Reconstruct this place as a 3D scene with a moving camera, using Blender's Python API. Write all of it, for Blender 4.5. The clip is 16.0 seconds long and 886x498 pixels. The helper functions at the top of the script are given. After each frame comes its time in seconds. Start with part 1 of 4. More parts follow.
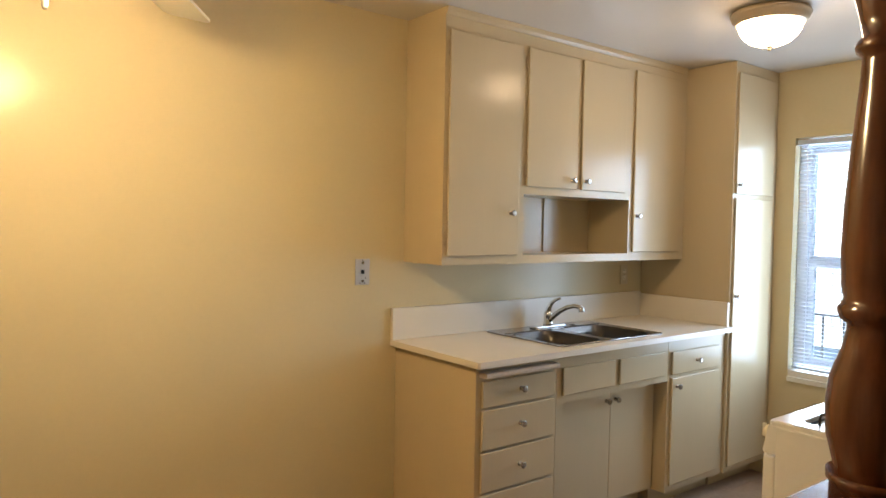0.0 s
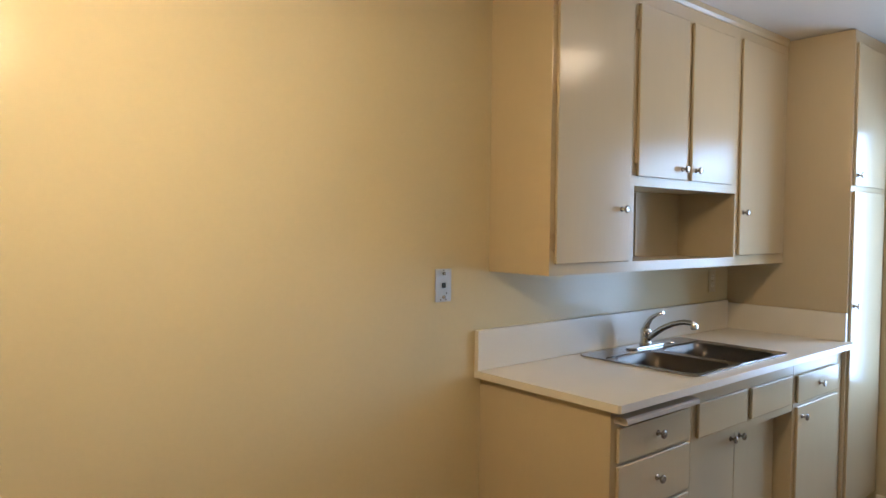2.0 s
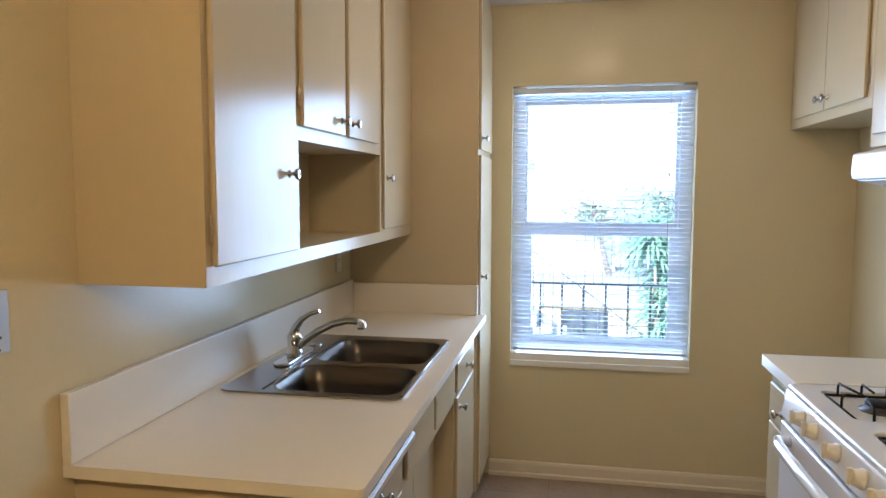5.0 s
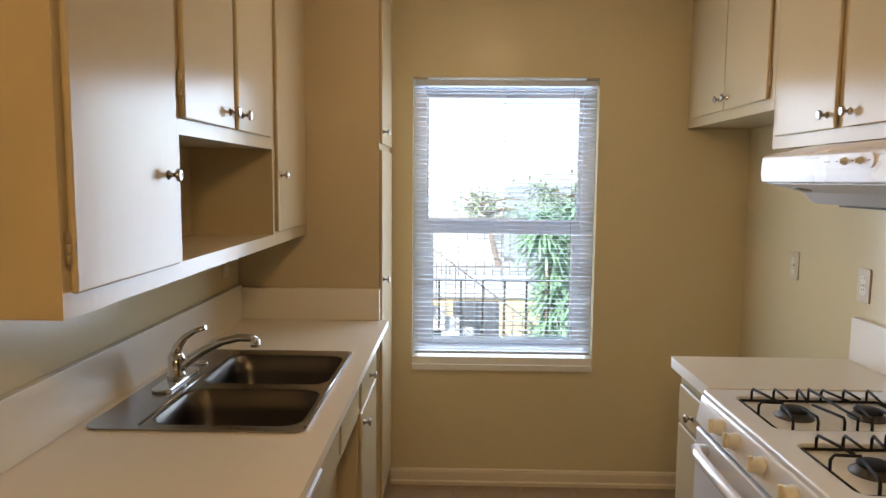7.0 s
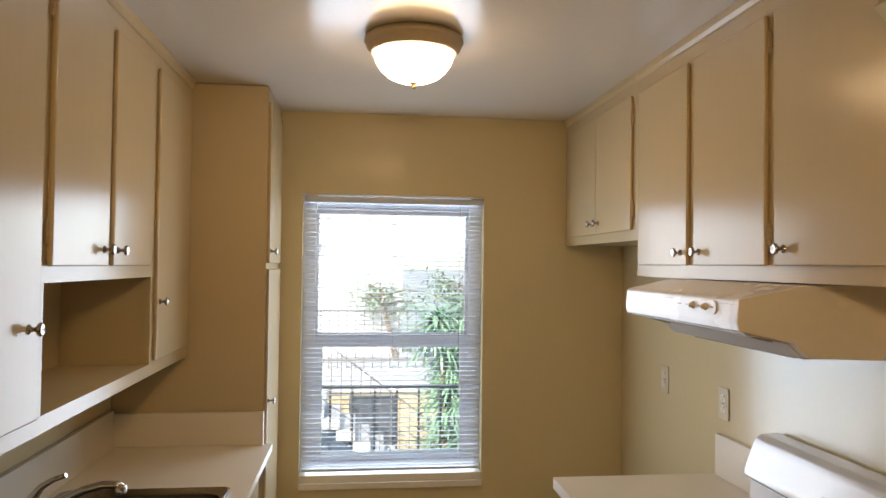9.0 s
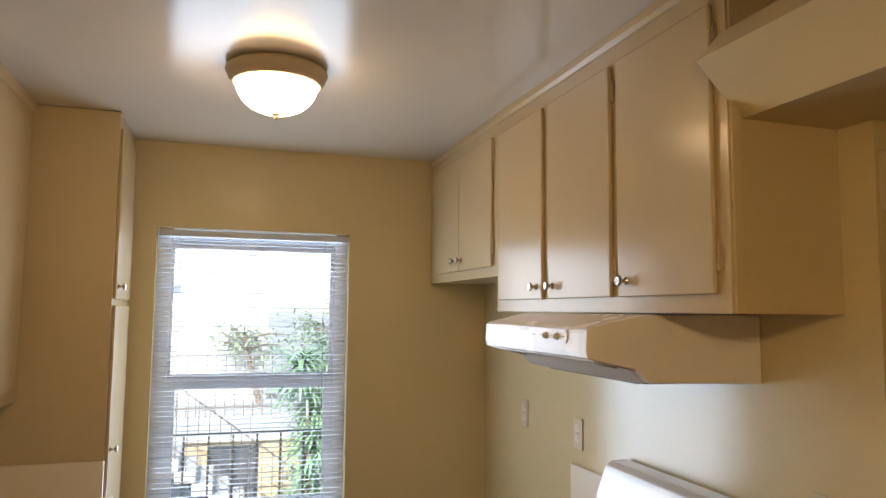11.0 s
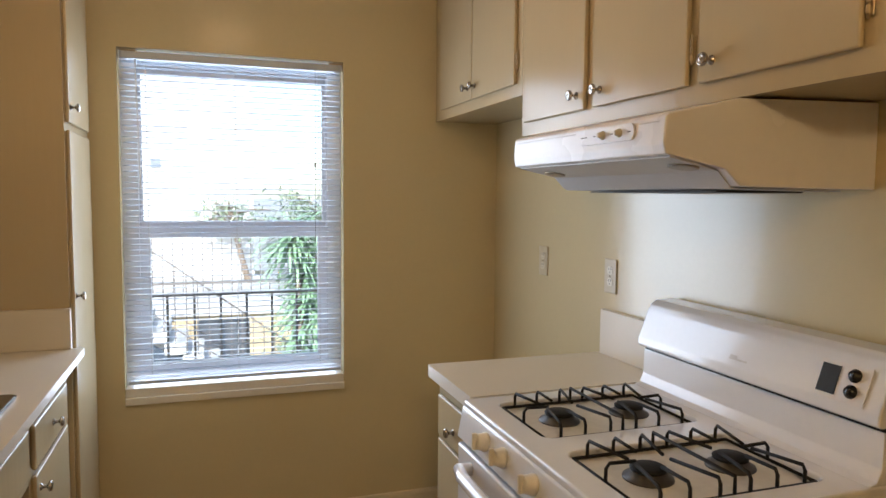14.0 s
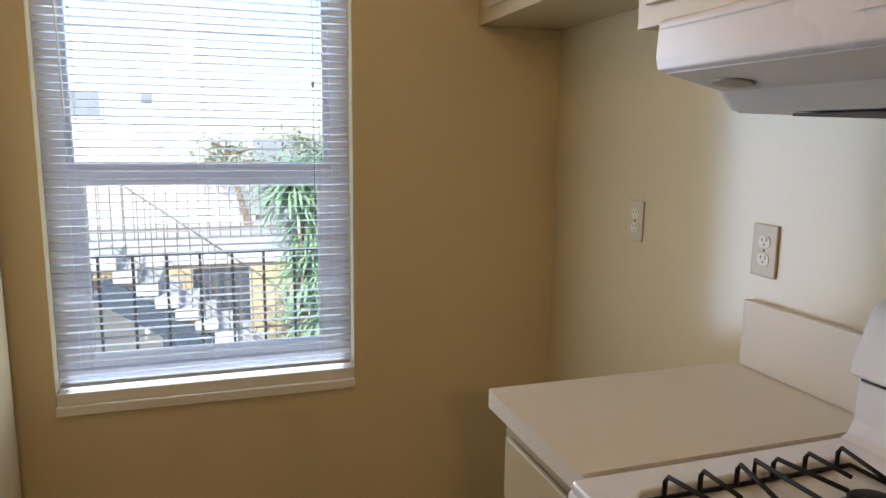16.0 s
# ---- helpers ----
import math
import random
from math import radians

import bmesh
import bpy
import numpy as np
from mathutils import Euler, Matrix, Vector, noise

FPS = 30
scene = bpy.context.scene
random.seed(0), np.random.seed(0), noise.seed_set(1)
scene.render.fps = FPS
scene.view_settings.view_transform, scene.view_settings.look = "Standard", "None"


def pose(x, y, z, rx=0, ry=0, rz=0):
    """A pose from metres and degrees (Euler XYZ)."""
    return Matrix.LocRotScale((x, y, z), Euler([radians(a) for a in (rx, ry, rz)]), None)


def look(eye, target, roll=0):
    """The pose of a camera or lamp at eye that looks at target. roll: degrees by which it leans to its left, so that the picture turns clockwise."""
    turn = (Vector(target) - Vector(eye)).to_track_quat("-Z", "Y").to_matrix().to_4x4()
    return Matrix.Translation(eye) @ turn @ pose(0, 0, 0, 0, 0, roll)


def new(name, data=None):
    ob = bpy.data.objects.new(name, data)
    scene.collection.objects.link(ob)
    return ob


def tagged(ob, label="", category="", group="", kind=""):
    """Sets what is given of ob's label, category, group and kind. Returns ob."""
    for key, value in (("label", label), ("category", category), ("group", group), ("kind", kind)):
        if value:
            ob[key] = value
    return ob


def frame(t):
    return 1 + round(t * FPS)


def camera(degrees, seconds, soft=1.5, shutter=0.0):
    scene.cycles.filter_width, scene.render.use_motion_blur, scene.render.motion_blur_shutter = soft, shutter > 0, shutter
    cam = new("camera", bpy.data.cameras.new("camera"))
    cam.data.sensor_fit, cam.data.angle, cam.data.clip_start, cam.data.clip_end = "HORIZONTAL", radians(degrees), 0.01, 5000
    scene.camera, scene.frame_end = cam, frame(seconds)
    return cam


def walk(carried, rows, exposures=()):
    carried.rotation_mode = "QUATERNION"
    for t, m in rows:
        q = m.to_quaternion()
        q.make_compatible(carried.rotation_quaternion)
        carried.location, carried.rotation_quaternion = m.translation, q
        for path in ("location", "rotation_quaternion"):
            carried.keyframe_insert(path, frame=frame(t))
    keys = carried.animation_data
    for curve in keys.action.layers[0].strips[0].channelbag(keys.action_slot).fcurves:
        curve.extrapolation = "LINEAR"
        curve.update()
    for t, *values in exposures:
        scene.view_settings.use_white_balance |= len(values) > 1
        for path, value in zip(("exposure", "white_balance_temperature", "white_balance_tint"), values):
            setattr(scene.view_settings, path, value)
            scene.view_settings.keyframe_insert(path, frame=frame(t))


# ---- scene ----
cam = camera(65.2, 16.0)
PATH = [
    (0, (-1.76, -2.67, 1.471), (-0.539, -1.087, 1.4), 1.1),
    (0.5, (-1.815, -2.432, 1.49), (-0.596, -0.848, 1.42), 1.1),
    (1, (-1.82, -2.236, 1.471), (-0.609, -0.646, 1.402), 0.9),
    (1.5, (-1.747, -2.015, 1.464), (-0.534, -0.426, 1.397), 0.9),
    (2, (-1.728, -1.838, 1.461), (-0.429, -0.319, 1.393), 0.7),
    (2.5, (-1.706, -1.66, 1.468), (-0.204, -0.342, 1.394), 0.5),
    (3, (-1.607, -1.515, 1.45), (0.017, -0.351, 1.342), 0.3),
    (3.5, (-1.485, -1.388, 1.47), (0.234, -0.374, 1.348), 0.3),
    (4, (-1.381, -1.246, 1.485), (0.452, -0.459, 1.349), 0.5),
    (4.2, (-1.341, -1.189, 1.485), (0.536, -0.515, 1.347), 0.3),
    (6.3, (-1.051, -0.898, 1.499), (0.935, -0.78, 1.293), 0.6),
    (6.5, (-1.038, -0.9, 1.5), (0.95, -0.825, 1.298), 0.5),
    (7, (-1.019, -0.926, 1.525), (0.97, -0.883, 1.326), 0.5),
    (7.5, (-1.018, -0.935, 1.559), (0.973, -0.948, 1.363), 0.6),
    (8, (-1.028, -0.953, 1.605), (0.963, -1.043, 1.437), 0.6),
    (8.5, (-1.044, -0.962, 1.647), (0.948, -1.131, 1.588), 0.7),
    (9, (-1.058, -0.975, 1.672), (0.926, -1.216, 1.719), 0.7),
    (9.5, (-1.073, -0.986, 1.684), (0.897, -1.31, 1.801), 0.7),
    (10, (-1.085, -1.009, 1.676), (0.865, -1.422, 1.837), 0.6),
    (10.2, (-1.078, -1.022, 1.672), (0.861, -1.484, 1.837), 0.6),
    (12.3, (-1.04, -0.934, 1.542), (0.826, -1.638, 1.684), 0.5),
    (12.5, (-1.026, -0.928, 1.524), (0.839, -1.639, 1.636), 0.5),
    (13, (-0.929, -0.975, 1.501), (0.94, -1.688, 1.492), 0.5),
    (13.5, (-0.808, -1.012, 1.471), (1.062, -1.717, 1.401), 0.5),
    (14, (-0.664, -1.029, 1.444), (1.223, -1.671, 1.291), 0.5),
    (14.5, (-0.473, -1.033, 1.445), (1.413, -1.665, 1.236), 0.6),
    (15, (-0.286, -1.073, 1.432), (1.582, -1.742, 1.183), 0.6),
    (15.5, (-0.046, -1.153, 1.429), (1.81, -1.839, 1.14), 0.6),
    (16, (0.145, -1.166, 1.419), (2.018, -1.79, 1.097), 0.7),
]
EXPOSURES = [(0, 3.0, 5450, 8), (0.45, 2.76, 5400, 8), (1.0, 2.78, 5350, 7), (1.5, 2.83, 5100, 7), (2.3, 2.84, 4700, 8), (4.0, 2.86, 4700, 8), (7, 2.38, 6050, 12), (10, 2.22, 6400, 12), (13, 2.34, 6000, 12), (16, 2.07, 6150, 14)]
walk(cam, [(t, look(eye, target, roll)) for t, eye, target, roll in PATH], EXPOSURES)

# ---- world, sun, lamps ----
world = bpy.data.worlds.new("world")
scene.world = world
world.use_nodes = True
sky = world.node_tree.nodes.new("ShaderNodeTexSky")
sky.sky_type, sky.sun_disc = "NISHITA", False
sky.sun_elevation, sky.sun_rotation = radians(36), radians(287)
world.node_tree.links.new(sky.outputs[0], world.node_tree.nodes["Background"].inputs[0])
world.node_tree.nodes["Background"].inputs[1].default_value = 0.085

sun = new("sun", bpy.data.lights.new("sun", "SUN"))
sun.data.energy, sun.data.angle, sun.data.color = 2.0, radians(0.5), (1, 0.95, 0.87)
sun.matrix_world = look((-6, 2, 7.6), (4, -1, 0))

KITCHEN_LAMP = (1.162, -1.142, 2.408)
FAN = (-1.43, -0.97)

# daylight coming in through the kitchen window, outside and inside of the blind
for x, watts in ((2.396, 3.3), (2.349, 2.0)):
    lamp = new("window_daylight", bpy.data.lights.new("window_daylight", "AREA"))
    lamp.data.shape, lamp.data.size, lamp.data.size_y = "RECTANGLE", 0.83, 1.33
    lamp.data.energy, lamp.data.color = watts, (0.75, 0.865, 1.0)
    lamp.matrix_world = look((x, -1.147, 1.32), (0, -1.147, 1.32))


# ---- materials ----
def ramp(nt, fac, stops):
    r = nt.nodes.new("ShaderNodeValToRGB")
    while len(r.color_ramp.elements) < len(stops):
        r.color_ramp.elements.new(0.5)
    for e, (p, c) in zip(r.color_ramp.elements, stops):
        e.position, e.color = p, (*c, 1)
    nt.links.new(fac, r.inputs[0])
    return r.outputs[0]


def shade(c, k):
    return tuple(min(1, v * k) for v in c)


def material(name, color, rough=0.5, metal=0.0, vary=0.08, scale=3.0, grain=0.04, grain_scale=60.0,
             bump=0.05, bump_scale=80.0, stretch=(1, 1, 1), rough_vary=0.06, coat=0.0, emit=0.0, spec=0.5):
    """Two scales of colour variation, uneven gloss and fine relief, in metres."""
    m = bpy.data.materials.new(name)
    m.use_nodes = True
    nt = m.node_tree
    b = nt.nodes["Principled BSDF"]
    tc = nt.nodes.new("ShaderNodeTexCoord")
    geo = nt.nodes.new("ShaderNodeNewGeometry")
    mp = nt.nodes.new("ShaderNodeMapping")
    mp.inputs["Scale"].default_value = stretch
    nt.links.new(geo.outputs["Position"], mp.inputs[0])

    def tex(s, detail=4):
        n = nt.nodes.new("ShaderNodeTexNoise")
        n.inputs["Scale"].default_value, n.inputs["Detail"].default_value = s, detail
        nt.links.new(mp.outputs[0], n.inputs["Vector"])
        return n.outputs["Fac"]
    big, small = tex(scale), tex(grain_scale, 2)
    c1 = ramp(nt, big, [(0.0, shade(color, 1 - vary)), (1.0, shade(color, 1 + vary))])
    c2 = ramp(nt, small, [(0.0, (1 - 2 * grain,) * 3), (1.0, (1.0,) * 3)])
    mix = nt.nodes.new("ShaderNodeMix")
    mix.data_type, mix.blend_type = "RGBA", "MULTIPLY"
    mix.inputs[0].default_value = 1
    nt.links.new(c1, mix.inputs[6])
    nt.links.new(c2, mix.inputs[7])
    nt.links.new(mix.outputs[2], b.inputs["Base Color"])
    rr = ramp(nt, tex(scale * 2.3), [(0.0, (max(0.02, rough - rough_vary),) * 3), (1.0, (rough + rough_vary,) * 3)])
    nt.links.new(rr, b.inputs["Roughness"])
    b.inputs["Metallic"].default_value = metal
    b.inputs["Specular IOR Level"].default_value = spec
    b.inputs["Coat Weight"].default_value = coat
    if bump:
        bn = nt.nodes.new("ShaderNodeBump")
        bn.inputs["Strength"].default_value, bn.inputs["Distance"].default_value = 1.0, bump * 0.01
        nt.links.new(tex(bump_scale, 3), bn.inputs["Height"])
        nt.links.new(bn.outputs[0], b.inputs["Normal"])
    if emit:
        b.inputs["Emission Color"].default_value = (*color, 1)
        b.inputs["Emission Strength"].default_value = emit
    return m


WALL = material("wall_paint", (0.617, 0.526, 0.325), 0.21, spec=0.15, rough_vary=0.04, vary=0.025, bump=0.045, bump_scale=42, grain=0.02)
WALL_GLOSS = material("kitchen_wall_gloss_paint", (0.617, 0.526, 0.325), 0.17, spec=0.6, rough_vary=0.05, vary=0.025, bump=0.06, bump_scale=30, grain=0.02)
CEIL = material("ceiling_paint", (0.70, 0.66, 0.585), 0.17, spec=0.32, rough_vary=0.04, vary=0.02, bump=0.07, bump_scale=7, grain=0.02)
CAB = material("cabinet_enamel", (0.53, 0.432, 0.268), 0.2, rough_vary=0.03, vary=0.025, grain=0.015, spec=0.24, bump=0.05, bump_scale=38, stretch=(1, 1, 0.14))
COUNTER = material("counter_laminate", (0.75, 0.685, 0.565), 0.33, vary=0.03, grain=0.06, grain_scale=420, bump=0.015, bump_scale=200)
TRIM = material("trim_paint", (0.78, 0.74, 0.66), 0.3, vary=0.03, bump=0.04, bump_scale=40)
BASEBD = material("baseboard_paint", (0.72, 0.62, 0.46), 0.35, vary=0.04, bump=0.04, bump_scale=40)
SASH = material("window_vinyl", (0.86, 0.88, 0.92), 0.35, vary=0.02, bump=0.0)
SLAT = material("blind_enamel", (0.54, 0.57, 0.62), 0.4, vary=0.02, bump=0.0)
nt = SLAT.node_tree
slat_mix, slat_through = nt.nodes.new("ShaderNodeMixShader"), nt.nodes.new("ShaderNodeBsdfTranslucent")
slat_through.inputs[0].default_value = (0.8, 0.84, 0.9, 1)
slat_mix.inputs[0].default_value = 0.03
nt.links.new(nt.nodes["Principled BSDF"].outputs[0], slat_mix.inputs[1])
nt.links.new(slat_through.outputs[0], slat_mix.inputs[2])
nt.links.new(slat_mix.outputs[0], nt.nodes["Material Output"].inputs[0])
CORDGREY = material("lift_cord_grey", (0.30, 0.29, 0.28), 0.8, vary=0.05, bump=0.0)
CORD = material("blind_cord", (0.75, 0.73, 0.70), 0.8, vary=0.02, bump=0.0)
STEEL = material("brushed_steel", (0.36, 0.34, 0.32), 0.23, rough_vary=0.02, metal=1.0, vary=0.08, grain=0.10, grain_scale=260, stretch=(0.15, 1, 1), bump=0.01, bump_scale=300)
# the bowls' steel is set darker, browner and rougher than the rim's
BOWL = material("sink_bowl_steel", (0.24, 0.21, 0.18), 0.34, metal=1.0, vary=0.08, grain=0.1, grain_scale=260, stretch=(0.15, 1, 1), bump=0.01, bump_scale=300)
CHROME = material("chrome", (0.72, 0.71, 0.70), 0.08, metal=1.0, vary=0.03, bump=0.0, rough_vary=0.03)
NICKEL = material("nickel", (0.42, 0.38, 0.34), 0.2, metal=1.0, vary=0.08, bump=0.0)
HINGE = material("aged_brass", (0.45, 0.36, 0.23), 0.38, metal=0.55, vary=0.15, bump=0.02)
STOVE = material("stove_enamel", (0.81, 0.82, 0.86), 0.17, spec=0.5, vary=0.02, grain=0.02, bump=0.012, bump_scale=30, coat=0.6)
WELL = material("burner_pan_enamel", (0.74, 0.71, 0.64), 0.22, vary=0.12, scale=14, grain=0.08, bump=0.02, bump_scale=30)
IRON = material("cast_iron", (0.010, 0.009, 0.009), 0.62, spec=0.3, vary=0.2, bump=0.06, bump_scale=160)
BURNER = material("burner_alloy", (0.10, 0.095, 0.09), 0.45, metal=0.6, vary=0.2, scale=30, bump=0.03)
KNOB = material("knob_plastic", (0.80, 0.75, 0.64), 0.35, vary=0.05, bump=0.0)
BLACK = material("black_plastic", (0.015, 0.015, 0.016), 0.25, vary=0.1, bump=0.0)
PLATE = material("satin_steel_plate", (0.50, 0.49, 0.48), 0.33, metal=0.6, vary=0.05, bump=0.0)
LENS = material("hood_light_lens", (0.30, 0.27, 0.23), 0.35, vary=0.1, bump=0.0)
HOOD = material("hood_enamel", (0.80, 0.79, 0.81), 0.26, spec=0.45, vary=0.03, grain=0.02, bump=0.01, bump_scale=30)
GREY = material("hood_underside", (0.60, 0.59, 0.59), 0.4, vary=0.08, bump=0.02)
IVORY = material("outlet_ivory", (0.56, 0.49, 0.34), 0.32, vary=0.03, bump=0.0)
RECEPT = material("receptacle_plastic", (0.72, 0.67, 0.54), 0.3, vary=0.03, bump=0.0)
SLOT = material("outlet_slot", (0.05, 0.04, 0.03), 0.6, bump=0.0)
WOOD = material("stained_wood", (0.145, 0.046, 0.016), 0.21, vary=0.35, scale=9, grain=0.3, grain_scale=70, stretch=(1, 1, 0.12), bump=0.02, coat=0.4)
BRASSY = material("lamp_rim_finish", (0.56, 0.46, 0.33), 0.4, metal=0.15, vary=0.06, bump=0.0)
FANWHITE = material("fan_enamel", (0.70, 0.66, 0.58), 0.35, vary=0.03, bump=0.0)


def glow(name, color, strength):
    m = bpy.data.materials.new(name)
    m.use_nodes = True
    b = m.node_tree.nodes["Principled BSDF"]
    b.inputs["Base Color"].default_value = (*color, 1)
    b.inputs["Roughness"].default_value = 0.3
    b.inputs["Emission Color"].default_value = (*color, 1)
    b.inputs["Emission Strength"].default_value = strength
    return m


BULB = glow("lit_lamp_glass", (1.0, 0.66, 0.35), 4.0)
GLOBE = glow("lit_globe_glass", (1.0, 0.645, 0.27), 25.0)


def glass():
    m = bpy.data.materials.new("pane_glass")
    m.use_nodes = True
    nt = m.node_tree
    nt.nodes.remove(nt.nodes["Principled BSDF"])
    tr, gl = (nt.nodes.new("ShaderNodeBsdf" + k) for k in ("Transparent", "Glossy"))
    mx = nt.nodes.new("ShaderNodeMixShader")
    fr = nt.nodes.new("ShaderNodeFresnel")
    gl.inputs["Roughness"].default_value = 0.02
    tr.inputs[0].default_value = (0.94, 0.97, 0.96, 1)
    nt.links.new(fr.outputs[0], mx.inputs[0])
    nt.links.new(tr.outputs[0], mx.inputs[1])
    nt.links.new(gl.outputs[0], mx.inputs[2])
    nt.links.new(mx.outputs[0], nt.nodes["Material Output"].inputs[0])
    return m


GLASS = glass()


FLOOR = material("vinyl_tile", (0.37, 0.265, 0.18), 0.4, vary=0.2, scale=9, grain=0.18, grain_scale=55, bump=0.05, bump_scale=40)
CARPET = material("beige_carpet", (0.52, 0.43, 0.31), 0.95, vary=0.08, scale=2, grain=0.25, grain_scale=300, bump=0.6, bump_scale=260)
GROUT = material("tile_joint", (0.16, 0.12, 0.09), 0.8, vary=0.1)


# ---- mesh helpers ----
def box(bm, lo, hi, bevel=0.0, seg=2):
    geom = bmesh.ops.create_cube(bm, size=1)["verts"]
    for v in geom:
        v.co = Vector([lo[i] + (v.co[i] + 0.5) * (hi[i] - lo[i]) for i in range(3)])
    if bevel:
        edges = list({e for v in geom for e in v.link_edges})
        bmesh.ops.bevel(bm, geom=edges, offset=bevel, segments=seg, affect="EDGES", profile=0.5)
    return bm


def block(lo, hi, bevel=0.0, seg=2):
    lo, hi = [min(a, b) for a, b in zip(lo, hi)], [max(a, b) for a, b in zip(lo, hi)]
    return box(bmesh.new(), lo, hi, bevel, seg)


def lathe(profile, n=24, m=None):
    """A turned shape about z from (radius, height) pairs."""
    bm = bmesh.new()
    rings = []
    for r, z in profile:
        rings.append([bm.verts.new((r * math.cos(2 * math.pi * i / n), r * math.sin(2 * math.pi * i / n), z)) for i in range(n)])
    for a, b in zip(rings, rings[1:]):
        for i in range(n):
            bm.faces.new((a[i], a[(i + 1) % n], b[(i + 1) % n], b[i]))
    bm.faces.new(rings[0][::-1])
    bm.faces.new(rings[-1])
    for f in bm.faces:
        f.smooth = True
    if m:
        bm.transform(m)
    return bm


def prism(profile, lo, hi, axis="x", bevel=0.0):
    """A profile of (u, v) pairs drawn out along an axis: x: (y, z), y: (x, z), z: (x, y)."""
    bm = bmesh.new()

    def at(u, v, w):
        return {"x": (w, u, v), "y": (u, w, v), "z": (u, v, w)}[axis]
    a = [bm.verts.new(at(u, v, lo)) for u, v in profile]
    b = [bm.verts.new(at(u, v, hi)) for u, v in profile]
    bm.faces.new(a)
    bm.faces.new(b[::-1])
    for i in range(len(a)):
        j = (i + 1) % len(a)
        bm.faces.new((a[j], a[i], b[i], b[j]))
    bmesh.ops.recalc_face_normals(bm, faces=bm.faces)
    if bevel:
        bmesh.ops.bevel(bm, geom=list(bm.edges), offset=bevel, segments=2, affect="EDGES", profile=0.5)
    return bm


def tube(points, r, n=10, cap=True):
    """A round rod along a line of points; r one radius or one for each point."""
    bm = bmesh.new()
    pts = [Vector(p) for p in points]
    rs = r if isinstance(r, (list, tuple)) else [r] * len(pts)
    rings, side = [], None
    for i, p in enumerate(pts):
        d = (pts[min(i + 1, len(pts) - 1)] - pts[max(i - 1, 0)]).normalized()
        if side is None:
            side = d.orthogonal().normalized()
        side = (side - d * side.dot(d)).normalized()
        up = d.cross(side)
        rings.append([bm.verts.new(p + (side * math.cos(2 * math.pi * k / n) + up * math.sin(2 * math.pi * k / n)) * rs[i]) for k in range(n)])
    for a, b in zip(rings, rings[1:]):
        for k in range(n):
            bm.faces.new((a[k], a[(k + 1) % n], b[(k + 1) % n], b[k]))
    if cap:
        bm.faces.new(rings[0][::-1])
        bm.faces.new(rings[-1])
    for f in bm.faces:
        f.smooth = len(f.verts) == 4
    return bm


def join(*bms):
    out = bmesh.new()
    me = bpy.data.meshes.new("tmp")
    for b in bms:
        b.to_mesh(me)
        out.from_mesh(me)
        b.free()
    bpy.data.meshes.remove(me)
    return out


def mesh_object(name, bm, mat):
    me = bpy.data.meshes.new(name)
    bm.to_mesh(me)
    bm.free()
    me.materials.append(mat)
    return new(name, me)


def part(name, bm, mat, parent, label=""):
    ob = mesh_object(name, bm, mat)
    ob.parent = parent
    ob.matrix_parent_inverse = parent.matrix_world.inverted()
    return tagged(ob, label)


def thing(name, label, category, group="", at=(0, 0, 0)):
    ob = new(name)
    ob.empty_display_size = 0.05
    ob.matrix_world = Matrix.Translation(at)
    ob.matrix_basis = Matrix.Translation(at)
    return tagged(ob, label, category, group)


def structure(name, bm, mat, label, category):
    return tagged(mesh_object(name, bm, mat), label, category, kind="structure")


def turn_to(origin, direction):
    """The pose that takes +z to a direction, at origin."""
    return Matrix.Translation(origin) @ Vector(direction).to_track_quat("Z", "Y").to_matrix().to_4x4()


# ---- the setting ----
CH = 2.408
WX = 2.34           # window wall
RY = -2.31          # kitchen's stove wall
OY0, OY1, OZ0, OZ1 = -1.591, -0.704, 0.589, 2.011   # window opening

structure("floor", block((-4.2, -5.2, -0.1), (2.5, 0.12, -0.004)), GROUT, "brown vinyl tile floor with dark joints", "floor")
structure("floor_dining", block((-4.08, -5.08, -0.0038), (-0.93, -0.001, 0.006)), CARPET, "beige low-pile carpet beyond the kitchen tiles", "floor")
structure("wall_north", block((-4.2, 0, 0), (2.5, 0.12, 2.6)), WALL, "cream-painted plaster wall with a satin sheen", "wall")
wall = join(block((WX, -2.43, 0), (2.5, 0, OZ0)), block((WX, -2.43, OZ1), (2.5, 0, 2.6)),
            block((WX, OY1, OZ0), (2.5, 0, OZ1)), block((WX, -2.43, OZ0), (2.5, OY0, OZ1)))
structure("wall_east", wall, WALL, "cream-painted wall around a single kitchen window", "wall")
structure("wall_south", block((0.045, -2.43, 0), (WX, RY, 2.6)), WALL_GLOSS, "cream-painted satin wall behind the stove", "wall")
structure("wall_living_east", block((0.045, -5.2, 0), (0.165, -2.43, 2.6)), WALL, "cream-painted wall of the living area", "wall")
structure("wall_west", block((-4.2, -5.2, 0), (-4.08, 0, 2.6)), WALL, "cream-painted plain wall", "wall")
structure("wall_living_south", block((-4.08, -5.2, 0), (0.045, -5.08, 2.6)), WALL, "cream-painted plain wall", "wall")
structure("ceiling", block((-4.2, -5.2, CH), (2.5, 0.12, 2.6)), CEIL, "glossy off-white painted plaster ceiling", "ceiling")
